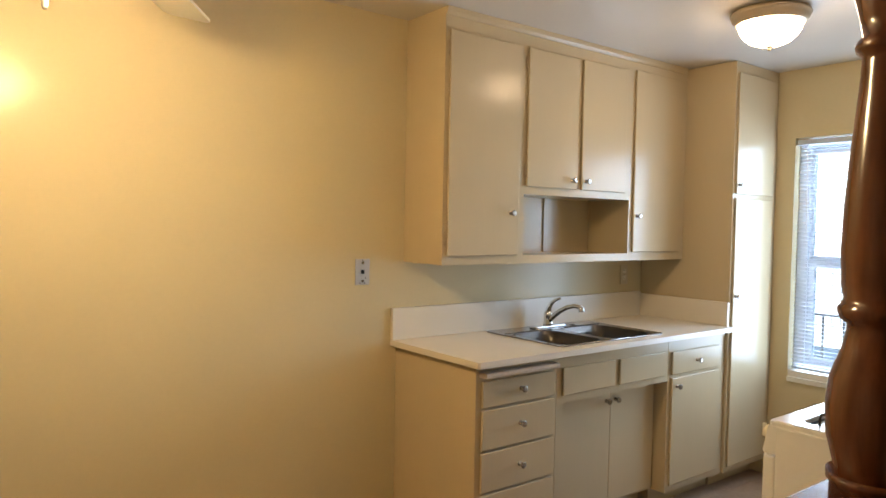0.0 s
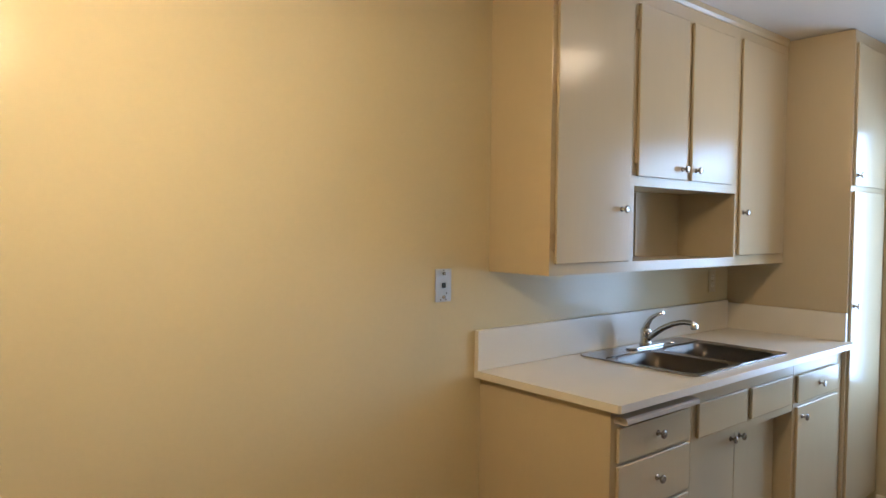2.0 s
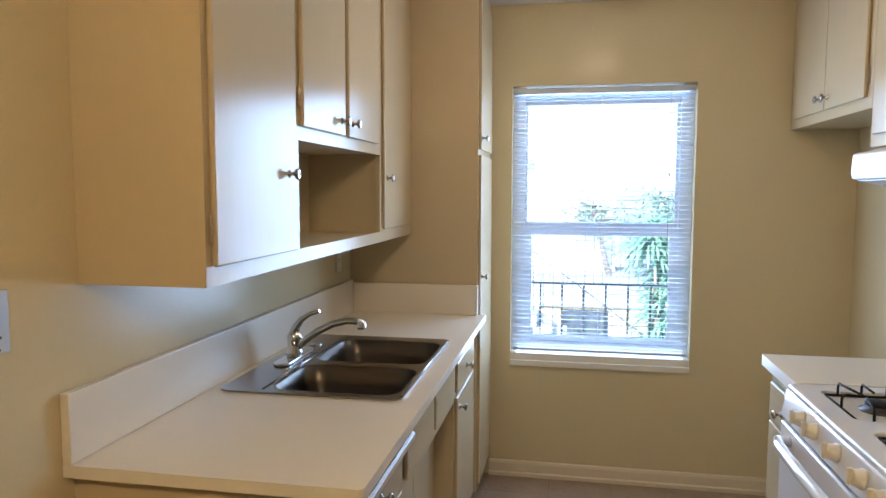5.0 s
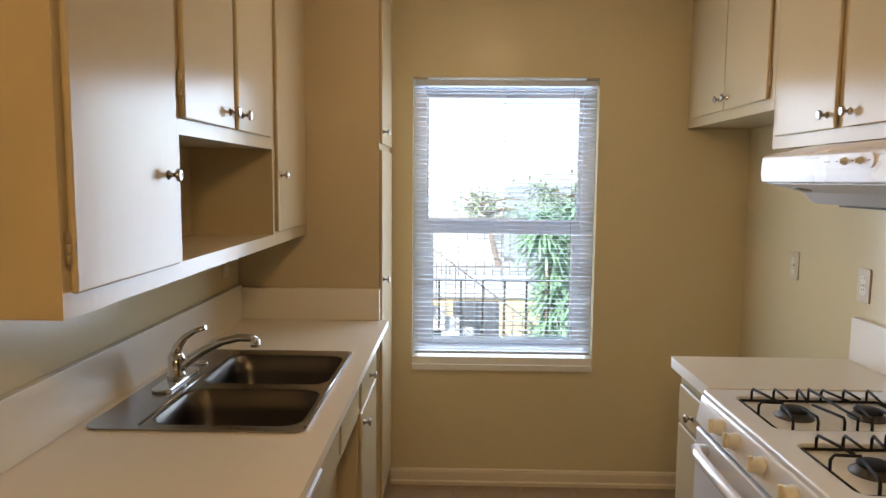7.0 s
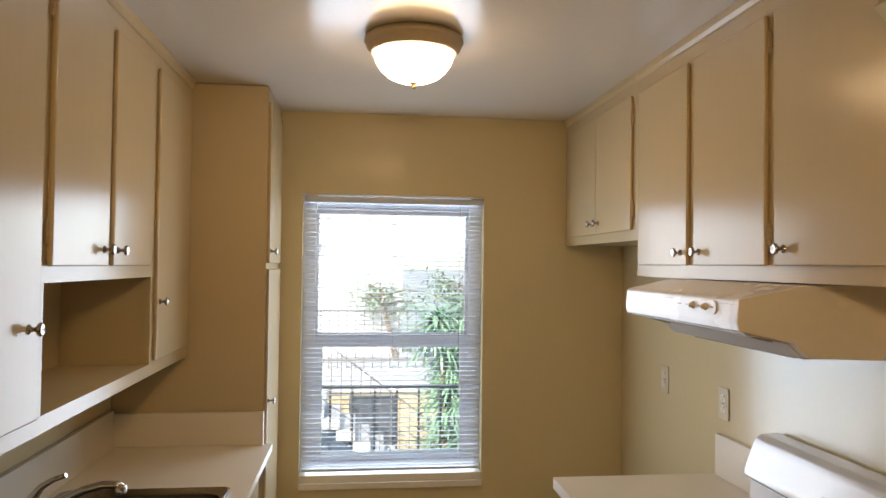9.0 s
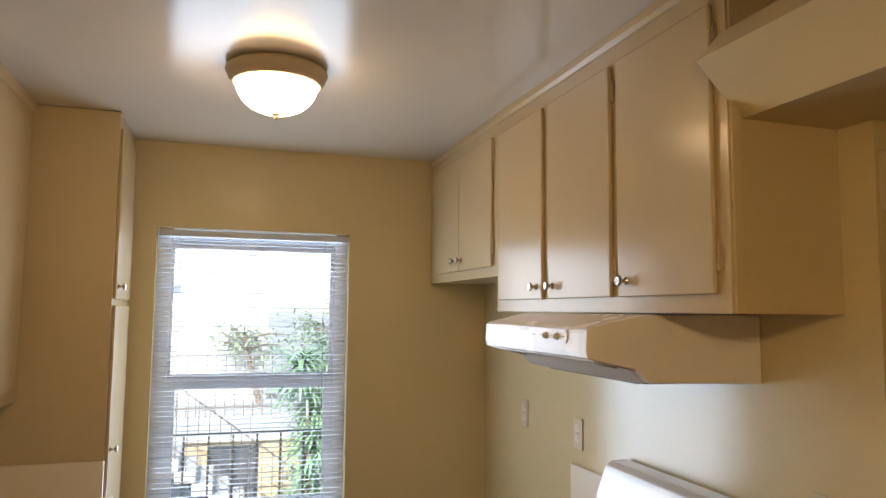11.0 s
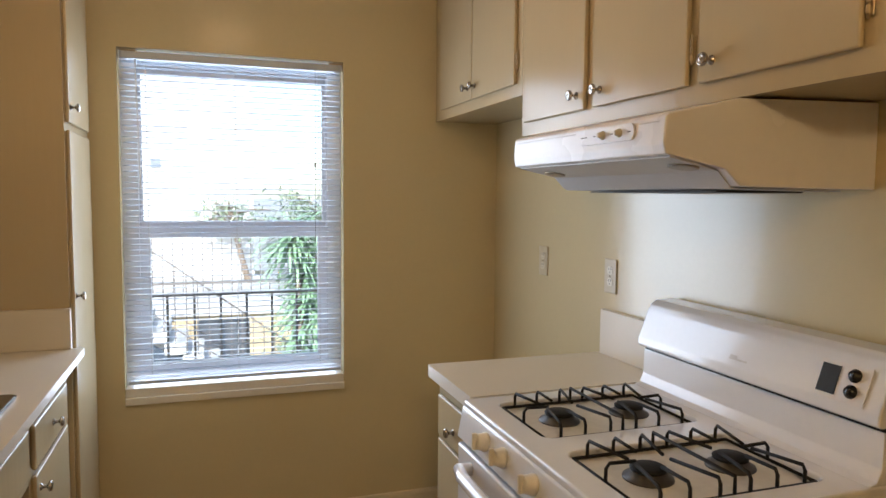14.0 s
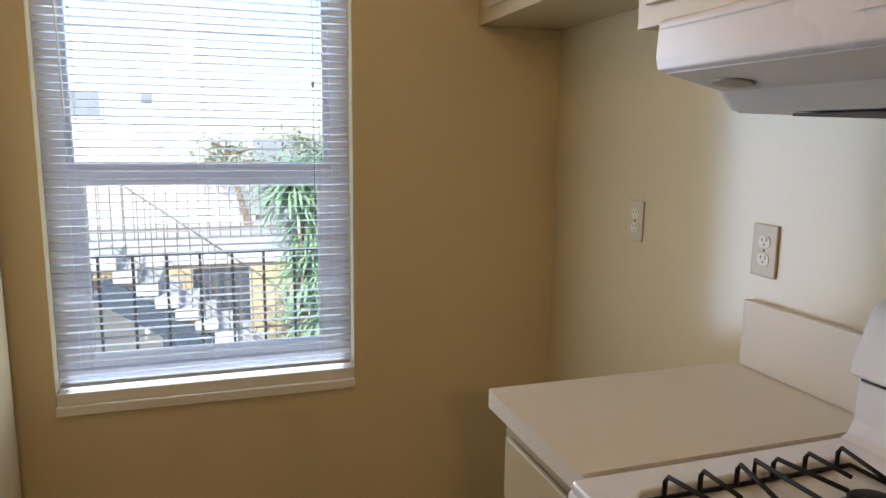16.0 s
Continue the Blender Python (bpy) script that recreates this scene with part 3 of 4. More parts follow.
for wx0, wx1, wy0, wy1 in WELLS:
    pan = part("burner_pan", block((wx0 - 0.004, wy0 - 0.004, 0.8985), (wx1 + 0.004, wy1 + 0.004, 0.9005)), WELL, st, "spill-stained enamel burner pan")
    cx = (wx0 + wx1) / 2
    for by in (-1.832, -2.028):
        br = part("burner", lathe([(0.050, 0.9005), (0.049, 0.904), (0.038, 0.909), (0.034, 0.917), (0.03, 0.918)], 28, Matrix.Translation((cx, by, 0))), BURNER, st)
        part("burner_cap", lathe([(0.035, 0.9175), (0.036, 0.922), (0.03, 0.9255), (0.001, 0.927)], 28, Matrix.Translation((cx, by, 0))), IRON, br)
    # wire grate: rim, long rail and bent fingers
    gr = []
    r, zt, zb = 0.0037, 0.940, 0.9045
    a0, a1, b0, b1 = wx0 + 0.012, wx1 - 0.012, wy0 + 0.012, wy1 - 0.012
    gr.append(tube([(a0, b0, zb), (a1, b0, zb), (a1, b1, zb), (a0, b1, zb), (a0, b0, zb)], r, 8))
    ym = (b0 + b1) / 2
    gr.append(tube([(a0, ym, zb), (a0, ym, zt), (a1, ym, zt), (a1, ym, zb)], r, 8))
    for by in (-1.832, -2.028):
        for dy in (-0.066, 0.0, 0.062):
            for sx, edge in ((-1, a0), (1, a1)):
                tip = cx + sx * (0.042 if dy == 0 else 0.012)
                ty = by + (dy if dy == 0 else dy * 0.62)
                gr.append(tube([(edge, by + dy, zb), (edge, by + dy, zt - 0.010), (edge - sx * 0.006, by + dy, zt), (tip, ty, zt - 0.002)], r, 8))
        s = 1 if by > -1.9 else -1
        yo = b1 if s > 0 else b0
        gr.append(tube([(cx, yo, zb), (cx, yo, zt - 0.01), (cx, yo - s * 0.008, zt), (cx, by + s * 0.03, zt - 0.002)], r, 8))
    part("grate", join(*gr), IRON, st, "black cast wire grate")
# sloped control panel with knobs, oven door and handle, drawer
panel = prism([(FS - 0.012, 0.898), (FS + 0.010, 0.898), (FS + 0.014, 0.892), (FS + 0.028, 0.818), (FS + 0.022, 0.812), (FS - 0.012, 0.812)], X0, X1, bevel=0.002)
part("control_panel", panel, STOVE, st)
for x in (0.305, 0.415, 0.57, 0.722, 0.825):
    k = part("knob", lathe([(0.0225, 0), (0.023, 0.006), (0.021, 0.010), (0.018, 0.024), (0.016, 0.027), (0.001, 0.028)], 24, turn_to((x, FS + 0.020, 0.860), (0, 1, 0.18))), KNOB, st, "ivory plastic knob")
    part("grip", block((x - 0.0035, FS + 0.044, 0.845), (x + 0.0035, FS + 0.056, 0.885), 0.002), KNOB, k)
part("oven_door", block((X0 + 0.004, FS - 0.008, 0.22), (X1 - 0.004, FS + 0.028, 0.804), 0.006), STOVE, st)
part("broiler_drawer", block((X0 + 0.004, FS - 0.008, 0.085), (X1 - 0.004, FS + 0.026, 0.212), 0.006), STOVE, st)
hb = [(X0 + 0.10, FS + 0.028, 0.765), (X0 + 0.11, FS + 0.062, 0.772), (X0 + 0.17, FS + 0.076, 0.776), (XC, FS + 0.080, 0.778), (X1 - 0.17, FS + 0.076, 0.776), (X1 - 0.11, FS + 0.062, 0.772), (X1 - 0.10, FS + 0.028, 0.765)]
part("oven_handle", tube(hb, 0.016, 12), STOVE, st)
# backguard
part("riser", prism([(RY + 0.012, 0.9145), (-2.175, 0.9145), (-2.192, 0.922), (-2.203, 0.945), (-2.205, 1.014), (RY + 0.012, 1.014)], X0 + 0.003, X1 - 0.003, bevel=0.002), STOVE, st)
# black block fills the slot under the backguard, standing in for its shade
part("shadow_gap", block((X0 + 0.006, RY + 0.014, 1.014), (X1 - 0.006, -2.207, 1.0225)), BLACK, st)
bgp = prism([(RY + 0.008, 1.0225), (-2.194, 1.0225), (-2.184, 1.029), (-2.186, 1.05), (-2.215, 1.126), (-2.224, 1.142), (-2.242, 1.154), (RY + 0.008, 1.156)], X0, X1, bevel=0.004)
bg = part("backguard", bgp, STOVE, st)
for x0, x1 in ((X0 - 0.003, X0 + 0.001), (X1 - 0.001, X1 + 0.003)):
    part("end_cap", prism([(RY + 0.012, 0.90), (-2.262, 0.90), (-2.246, 1.03), (-2.252, 1.15), (RY + 0.012, 1.15)], x0, x1, bevel=0.001), KNOB, st, "cream side trim")


def on_guard(x0, x1, z0, z1, lift, thick, name, mat, parent, label="", round_to=0.0):
    """A flat piece laid on the backguard's leaning face."""
    lean = math.atan2(2.215 - 2.186, 1.132 - 1.05)
    m = Matrix.Translation((0, -2.186 + lift, 1.05)) @ Matrix.Rotation(lean, 4, "X")
    bm = block((x0, 0, z0 - 1.05), (x1, thick, z1 - 1.05), round_to)
    bm.transform(m)
    return part(name, bm, mat, parent, label)


cl = on_guard(0.286, 0.400, 1.052, 1.128, 0.0005, 0.002, "clock_panel", HOOD, bg, "clock and timer panel")
on_guard(0.352, 0.394, 1.062, 1.120, 0.0026, 0.002, "display", BLACK, cl, "dark glass display")
for zz in (1.075, 1.105):
    lean = math.atan2(0.029, 0.082)
    m = Matrix.Translation((0.318, -2.184 - (zz - 1.05) * 0.354, zz)) @ Matrix.Rotation(-math.pi / 2 + lean, 4, "X")
    part("dial", lathe([(0.0135, 0), (0.0135, 0.004), (0.010, 0.006), (0.009, 0.011), (0.001, 0.0115)], 20, m), BLACK, cl)
on_guard(0.590, 0.646, 1.068, 1.072, 0.0006, 0.0008, "badge", GREY, bg, "small script maker's badge")
on_guard(0.622, 0.644, 1.071, 1.079, 0.0007, 0.0008, "badge", GREY, bg)

# ---- outlets and phone plate ----
def outlet(x, y, z, s, label, duplex=True):
    o = thing("wall_outlet", label, "outlet", at=(x, y, z))
    pl = part("cover_plate", block((x - 0.0355, y + s * 0.0005, z - 0.058), (x + 0.0355, y + s * 0.006, z + 0.058), 0.003), IVORY, o)
    for dz in (-0.0195, 0.0195):
        rcp = part("receptacle", prism(round_rect(x - 0.0165, x + 0.0165, z + dz - 0.0135, z + dz + 0.0135, 0.0115, 5), y + s * 0.0055, y + s * 0.0075, "y"), RECEPT, o)
        for dx, h in ((-0.0065, 0.009), (0.0065, 0.0075)):
            part("slot", block((x + dx - 0.0011, y + s * 0.0072, z + dz + 0.001), (x + dx + 0.0011, y + s * 0.0079, z + dz + 0.001 + h)), SLOT, rcp)
        part("slot", lathe([(0.0022, 0), (0.0022, 0.0006)], 10, turn_to((x, y + s * 0.0073, z + dz - 0.006), (0, s, 0))), SLOT, rcp)
    part("screw", lathe([(0.003, 0), (0.0025, 0.001), (0.0005, 0.0012)], 10, turn_to((x, y + s * 0.006, z), (0, s, 0))), NICKEL, o)
    return o


outlet(1.834, RY, 1.188, 1, "ivory duplex wall outlet beside the refrigerator space")
outlet(1.342, RY, 1.18, 1, "ivory duplex wall outlet above the short counter")
outlet(0.203, RY, 1.178, 1, "ivory duplex wall outlet beside the stove")
outlet(1.695, 0.0, 1.188, -1, "ivory duplex wall outlet under the wall cabinets")
pj = thing("phone_jack", "stainless steel wall phone plate with a dark jack", "phone jack", at=(-0.156, 0, 1.252))
part("cover_plate", block((-0.193, -0.0005, 1.194), (-0.119, -0.005, 1.31), 0.002), PLATE, pj)
part("jack", block((-0.164, -0.005, 1.243), (-0.148, -0.009, 1.261), 0.001), BLACK, pj)
for dz in (-0.041, 0.041):
    part("stud", lathe([(0.006, 0), (0.006, 0.006), (0.004, 0.007), (0.001, 0.007)], 12, turn_to((-0.156, -0.005, 1.252 + dz), (0, -1, 0))), NICKEL, pj)
for dx, dz in ((-0.012, -0.05), (0.012, -0.05), (0.0, 0.052), (0.015, -0.028)):
    part("screw", lathe([(0.003, 0), (0.002, 0.001)], 8, turn_to((-0.156 + dx, -0.005, 1.252 + dz), (0, -1, 0))), SLOT, pj)

# ---- kitchen ceiling lamp ----
kx, ky, kz = KITCHEN_LAMP
kl = thing("ceiling_lamp", "flush ceiling lamp with a lit glass bowl and beige rim", "lamp", at=(kx, ky, kz))
T = Matrix.Translation((kx, ky, kz)) @ Matrix.Diagonal((0.955, 0.955, 1.02, 1))
part("rim", lathe([(0.152, -0.0005), (0.164, -0.008), (0.168, -0.018), (0.164, -0.026), (0.158, -0.030), (0.159, -0.038), (0.150, -0.046), (0.147, -0.053), (0.140, -0.056), (0.138, -0.050), (0.138, -0.001)], 48, T), BRASSY, kl)
part("bowl", lathe([(0.137, -0.050), (0.135, -0.062), (0.126, -0.086), (0.110, -0.108), (0.087, -0.127), (0.058, -0.139), (0.025, -0.145), (0.002, -0.146)], 48, T), BULB, kl, "frosted glass bowl, lit warm")
part("finial", lathe([(0.014, -0.145), (0.013, -0.150), (0.006, -0.152), (0.0085, -0.158), (0.0075, -0.164), (0.0005, -0.167)], 16, T), HINGE, kl)

# ---- dining ceiling fan with lamp ----
fx, fy = FAN
fan = thing("ceiling_fan", "pale ceiling fan with a lit globe and pull chain", "ceiling fan", at=(fx, fy, CH))
T = Matrix.Translation((fx, fy, 0))
part("canopy", lathe([(0.07, CH - 0.001), (0.068, CH - 0.02), (0.03, CH - 0.05), (0.013, CH - 0.052), (0.013, 2.26)], 24, T), FANWHITE, fan)
part("motor", lathe([(0.04, 2.285), (0.10, 2.27), (0.115, 2.24), (0.11, 2.185), (0.07, 2.165), (0.05, 2.15), (0.05, 2.115), (0.001, 2.115)], 32, T), FANWHITE, fan)
part("globe", lathe([(0.045, 2.1155), (0.078, 2.105), (0.094, 2.072), (0.090, 2.032), (0.066, 1.998), (0.026, 1.982), (0.001, 1.979)], 32, T), GLOBE, fan, "lit frosted globe")
for i in range(4):
    m = T @ Matrix.Rotation(radians(56 + 90 * i), 4, "Z") @ Matrix.Translation((0, 0, 2.112)) @ Matrix.Rotation(radians(11), 4, "X")
    bm = prism(round_rect(0.17, 0.68, -0.072, 0.072, 0.03), -0.004, 0.004, "z")
    bm.transform(m)
    bl = part("blade", bm, FANWHITE, fan)
    bm = block((0.08, -0.018, -0.003), (0.22, 0.018, 0.0035), 0.001)
    bm.transform(m)
    part("bracket", bm, FANWHITE, bl)
ch = part("pull_chain", tube([(fx - 0.04, fy + 0.008, 2.13), (fx - 0.096, fy + 0.02, 2.10), (fx - 0.096, fy + 0.02, 1.945)], 0.0015, 6), NICKEL, fan)
part("chain_fob", lathe([(0.003, 0.03), (0.0065, 0.024), (0.0065, 0.004), (0.005, 0)], 12, Matrix.Translation((fx - 0.096, fy + 0.02, 1.917))), FANWHITE, ch)

# ---- room divider with turned post ----
dv = thing("room_divider", "dark-stained wooden half-height divider with a turned post", "divider", at=(-0.3, -2.24, 0))
part("panel", block((-0.74, -2.29, 0), (0.043, -2.19, 1.03), 0.003), WOOD, dv)
part("cap", block((-0.80, -2.315, 1.03), (0.043, -2.165, 1.065), 0.006), WOOD, dv)
post = [(0.055, 1.0655), (0.055, 1.085), (0.060, 1.092), (0.060, 1.105), (0.052, 1.112), (0.048, 1.13), (0.053, 1.16), (0.062, 1.20), (0.064, 1.25), (0.060, 1.29), (0.050, 1.335), (0.0445, 1.362),
        (0.0445, 1.372), (0.053, 1.378), (0.058, 1.388), (0.058, 1.396), (0.053, 1.403), (0.050, 1.41), (0.054, 1.43), (0.056, 1.48), (0.054, 1.55), (0.048, 1.64), (0.041, 1.72), (0.038, 1.768),
        (0.038, 1.775), (0.046, 1.782), (0.048, 1.79), (0.046, 1.798), (0.038, 1.805), (0.042, 1.83), (0.055, 1.88), (0.055, 2.056)]
post = [(q * (1.09 if z < 1.32 else 1.0), z - 0.04 if 1.11 < z < 1.9 else z) for q, z in post]
part("turned_post", lathe(post, 32, Matrix.Translation((-0.60, -2.25, 0))), WOOD, dv)

# ---- chime box on the living-room wall ----
cb = thing("door_chime", "cream plastic chime box mounted high on a wall", "door chime", at=(0.045, -2.39, 1.925))
part("body", block((0.0445, -2.316, 1.860), (0.012, -2.46, 1.990), 0.004), IVORY, cb)
part("cover_rib", block((0.012, -2.324, 1.868), (0.008, -2.332, 1.982), 0.001), IVORY, cb)


# ---- window and blind ----
win = tagged(new("window_1"), "white vinyl single-hung window in a painted recess", "window", kind="structure")
XF = 2.405
part("window_frame", slab_with_holes([(OY0, OZ0 + 0.066), (OY1, OZ0 + 0.066), (OY1, OZ1), (OY0, OZ1)], [[(-1.53, 0.70), (-0.765, 0.70), (-0.765, 1.955), (-1.53, 1.955)]], XF, XF + 0.07, "x"), SASH, win)
up = part("upper_sash", slab_with_holes([(-1.53, 1.285), (-0.765, 1.285), (-0.765, 1.955), (-1.53, 1.955)], [[(-1.515, 1.33), (-0.778, 1.33), (-0.778, 1.925), (-1.515, 1.925)]], XF + 0.036, XF + 0.062, "x"), SASH, win)
lo = part("lower_sash", slab_with_holes([(-1.53, 0.70), (-0.765, 0.70), (-0.765, 1.31), (-1.53, 1.31)], [[(-1.49, 0.738), (-0.805, 0.738), (-0.805, 1.262), (-1.49, 1.262)]], XF + 0.008, XF + 0.034, "x"), SASH, win)
p = part("pane", block((XF + 0.047, -1.515, 1.33), (XF + 0.051, -0.778, 1.925)), GLASS, up)
p.visible_shadow = False
p = part("pane", block((XF + 0.019, -1.49, 0.738), (XF + 0.023, -0.805, 1.262)), GLASS, lo)
p.visible_shadow = False
part("latch", block((XF - 0.006, -1.175, 1.31), (XF + 0.03, -1.12, 1.322), 0.003), SASH, win)
part("window_sill", join(block((2.326, OY0, OZ0), (2.475, OY1, OZ0 + 0.03), 0.003), block((2.338, OY0 + 0.001, OZ0 + 0.03), (2.475, OY1 - 0.001, OZ0 + 0.066), 0.003)), TRIM, win)

bd = thing("window_blind", "white metal mini blind lowered with its slats open", "blind", at=(2.365, -1.146, 2.0))
BXC = 2.368
part("headrail", block((BXC - 0.016, OY0 + 0.006, 1.972), (BXC + 0.016, OY1 - 0.006, 2.0), 0.002), SLAT, bd)
for y in (OY0 + 0.03, OY1 - 0.04):
    part("bracket", block((BXC - 0.018, y - 0.03, 2.0005), (BXC + 0.018, y + 0.03, 2.0065), 0.001), HINGE, bd, "brown metal mounting bracket")
for y in (OY0 + 0.10, -1.146, OY1 - 0.10):
    part("cord", tube([(BXC - 0.0128, y, 1.972), (BXC - 0.0128, y, 0.70)], 0.0008, 5), CORD, bd)
    part("cord", tube([(BXC + 0.0128, y, 1.972), (BXC + 0.0128, y, 0.70)], 0.0008, 5), CORD, bd)
part("tilt_wand", tube([(BXC - 0.018, OY1 - 0.065, 1.97), (BXC - 0.021, OY1 - 0.075, 1.46)], 0.0028, 6), CORD, bd)
lc = part("lift_cord", tube([(BXC - 0.017, OY0 + 0.118, 1.975), (BXC - 0.019, OY0 + 0.120, 1.17)], 0.0011, 6), CORDGREY, bd, "thin grey lift cord")
for z in (1.565, 1.17):
    part("tassel", lathe([(0.0022, 0.016), (0.0045, 0.011), (0.0052, 0.0), (0.004, -0.003), (0.0005, -0.004)], 10, Matrix.Translation((BXC - 0.019, OY0 + 0.120, z))), CORDGREY, lc)
part("bottom_rail", block((BXC - 0.0125, OY0 + 0.012, 0.667), (BXC + 0.0125, OY1 - 0.012, 0.679), 0.002), SLAT, bd)
slat_mesh = None
PITCH, z, k = 0.0226, 0.6945, 0
while z < 1.965:
    if slat_mesh is None:
        bm = bmesh.new()
        rows = []
        for y in (OY0 + 0.010, OY1 - 0.010):
            rows.append([bm.verts.new((-0.0125 + 0.025 * i / 4, y, 0.0034 * math.sin(math.pi * i / 4))) for i in range(5)])
        for i in range(4):
            bm.faces.new((rows[0][i], rows[1][i], rows[1][i + 1], rows[0][i + 1]))
        for f in bm.faces:
            f.smooth = True
        bmesh.ops.solidify(bm, geom=list(bm.faces), thickness=0.0005)
        sl = part("slat", bm, SLAT, bd)
        slat_mesh = sl.data
    else:
        sl = new("slat", slat_mesh)
        sl.parent = bd
        sl.matrix_parent_inverse = bd.matrix_world.inverted()
    sl.matrix_basis = Matrix.Translation((BXC, 0, z)) @ Matrix.Rotation(radians(4 + 1.2 * math.sin(k * 1.7)), 4, "Y")
    z += PITCH
    k += 1

# ---- outside ----
GROUND = material("courtyard_concrete", (0.42, 0.40, 0.37), 0.9, vary=0.12, scale=0.7, grain=0.1, bump=0.1)
STUCCO_Y = material("yellow_stucco", (0.60, 0.47, 0.29), 0.9, vary=0.06, scale=1.5, grain=0.08, bump=0.3, bump_scale=60)
STUCCO_W = material("white_stucco", (0.64, 0.62, 0.59), 0.9, vary=0.05, scale=1.5, grain=0.08, bump=0.3, bump_scale=60)
CONC = material("pale_concrete", (0.58, 0.56, 0.53), 0.85, vary=0.1, scale=3, grain=0.1, bump=0.15)
RAIL = material("railing_paint", (0.16, 0.14, 0.13), 0.45, vary=0.2, bump=0.03)
STRING = material("stringer_paint", (0.05, 0.068, 0.095), 0.5, vary=0.15, bump=0.03)
SHADED = material("curtained_pane", (0.22, 0.24, 0.28), 0.3, vary=0.12, scale=4, bump=0.0)
SCREEN = material("window_screen", (0.11, 0.12, 0.14), 0.6, vary=0.1, grain=0.3, grain_scale=300)
LEAF = material("palm_leaf", (0.26, 0.41, 0.24), 0.45, vary=0.3, scale=6, bump=0.02)
LEAF2 = material("tree_leaf", (0.30, 0.37, 0.24), 0.5, vary=0.3, scale=6, bump=0.02)
BARK = material("bark", (0.20, 0.15, 0.11), 0.9, vary=0.3, scale=9, bump=0.4, bump_scale=30)

GZ = -2.75
structure("ground", block((-400, -400, GZ - 0.2), (600, 400, GZ)), GROUND, "pale concrete courtyard and ground", "ground")
structure("walkway_floor", block((2.5, -9, -0.30), (3.62, 9, -0.12)), CONC, "pale concrete walkway outside the window", "walkway")

rl = thing("walkway_railing", "dark brown painted iron guard rail of the walkway", "railing", at=(3.55, -1, -0.12))
part("top_rail", block((3.54, -5.5, 0.856), (3.57, 3.5, 0.868), 0.002), RAIL, rl)
part("bottom_rail", block((3.54, -5.5, -0.03), (3.57, 3.5, -0.005), 0.003), RAIL, rl)
bar = None
for i in range(62):
    y = -5.46 + i * 0.1455
    if bar is None:
        bar = part("baluster", block((3.548, -0.0065, -0.12), (3.562, 0.0065, 0.856)), RAIL, rl)
        sl = bar
    else:
        sl = new("baluster", bar.data)
        sl.parent = rl
        sl.matrix_parent_inverse = rl.matrix_world.inverted()
    sl.matrix_basis = Matrix.Translation((0, y, 0))

# yellow apartment building across the courtyard, with its roofed lower storey and deck
hs = thing("apartment_building", "yellow stucco apartment building with a white deck above", "building", at=(10, 0, GZ))
part("wall", slab_with_holes([(-2.25, GZ), (8, GZ), (8, -0.34), (-2.25, -0.34)], [[(-1.60, -1.55), (-0.86, -1.55), (-0.86, -0.40), (-1.60, -0.40)]], 9.95, 10.15, "x"), STUCCO_Y, hs)
part("side_wall", block((10.15, -2.25, GZ), (16, -2.05, -0.34)), STUCCO_Y, hs)
part("fascia", block((9.86, -2.35, -0.33), (9.92, 8, -0.21), 0.01), CONC, hs)
part("deck", block((9.92, -2.35, -0.335), (14.0, 8, -0.20)), CONC, hs, "pale concrete upper deck")
w = part("window", slab_with_holes([(-1.60, -1.55), (-0.86, -1.55), (-0.86, -0.40), (-1.60, -0.40)], [[(-1.57, -1.52), (-1.245, -1.52), (-1.245, -0.43), (-1.57, -0.43)], [(-1.215, -1.52), (-0.89, -1.52), (-0.89, -0.43), (-1.215, -0.43)]], 9.96, 10.0, "x"), STRING, hs, "dark screened window")
part("pane", block((9.985, -1.57, -1.52), (9.995, -1.245, -0.43)), SCREEN, w)
part("pane", block((9.985, -1.215, -1.52), (9.995, -0.89, -0.43)), SCREEN, w)

ub = thing("apartment_building", "white stucco upper storey behind the deck railing", "building", at=(14, 0, -0.2))
part("wall", block((13.6, -1.9, -0.2), (13.9, 9, 5.2)), STUCCO_W, ub)
part("roof", block((13.2, -2.2, 5.2), (20, 9.3, 5.4), 0.02), CONC, ub)
part("side_wall", block((13.9, -1.9, -0.2), (20, -1.6, 5.2)), STUCCO_W, ub)
w = part("window", block((13.56, 0.58, 1.64), (13.6, 1.14, 2.15), 0.01), CONC, ub)
part("pane", block((13.553, 0.63, 1.69), (13.559, 1.09, 2.1)), SHADED, w, "dull blue-grey pane")
part("vent", block((13.56, -0.20, 1.94), (13.6, -0.02, 2.11), 0.01), SHADED, ub, "small grey wall vent")

r2 = thing("deck_railing", "dark iron railing along the upper deck", "railing", at=(11.5, 0, -0.2))
part("top_rail", block((11.48, -2.2, 0.82), (11.52, 3, 0.85)), RAIL, r2)
part("bottom_rail", block((11.48, -2.2, -0.06), (11.52, 3, -0.03)), RAIL, r2)
bar = None
for i in range(34):
    y = -2.18 + i * 0.155
    if bar is None:
        bar = part("baluster", block((11.49, -0.009, -0.2), (11.508, 0.009, 0.82)), RAIL, r2)
        sl = bar
    else:
        sl = new("baluster", bar.data)
        sl.parent = r2
        sl.matrix_parent_inverse = r2.matrix_world.inverted()
    sl.matrix_basis = Matrix.Translation((0, y, 0))

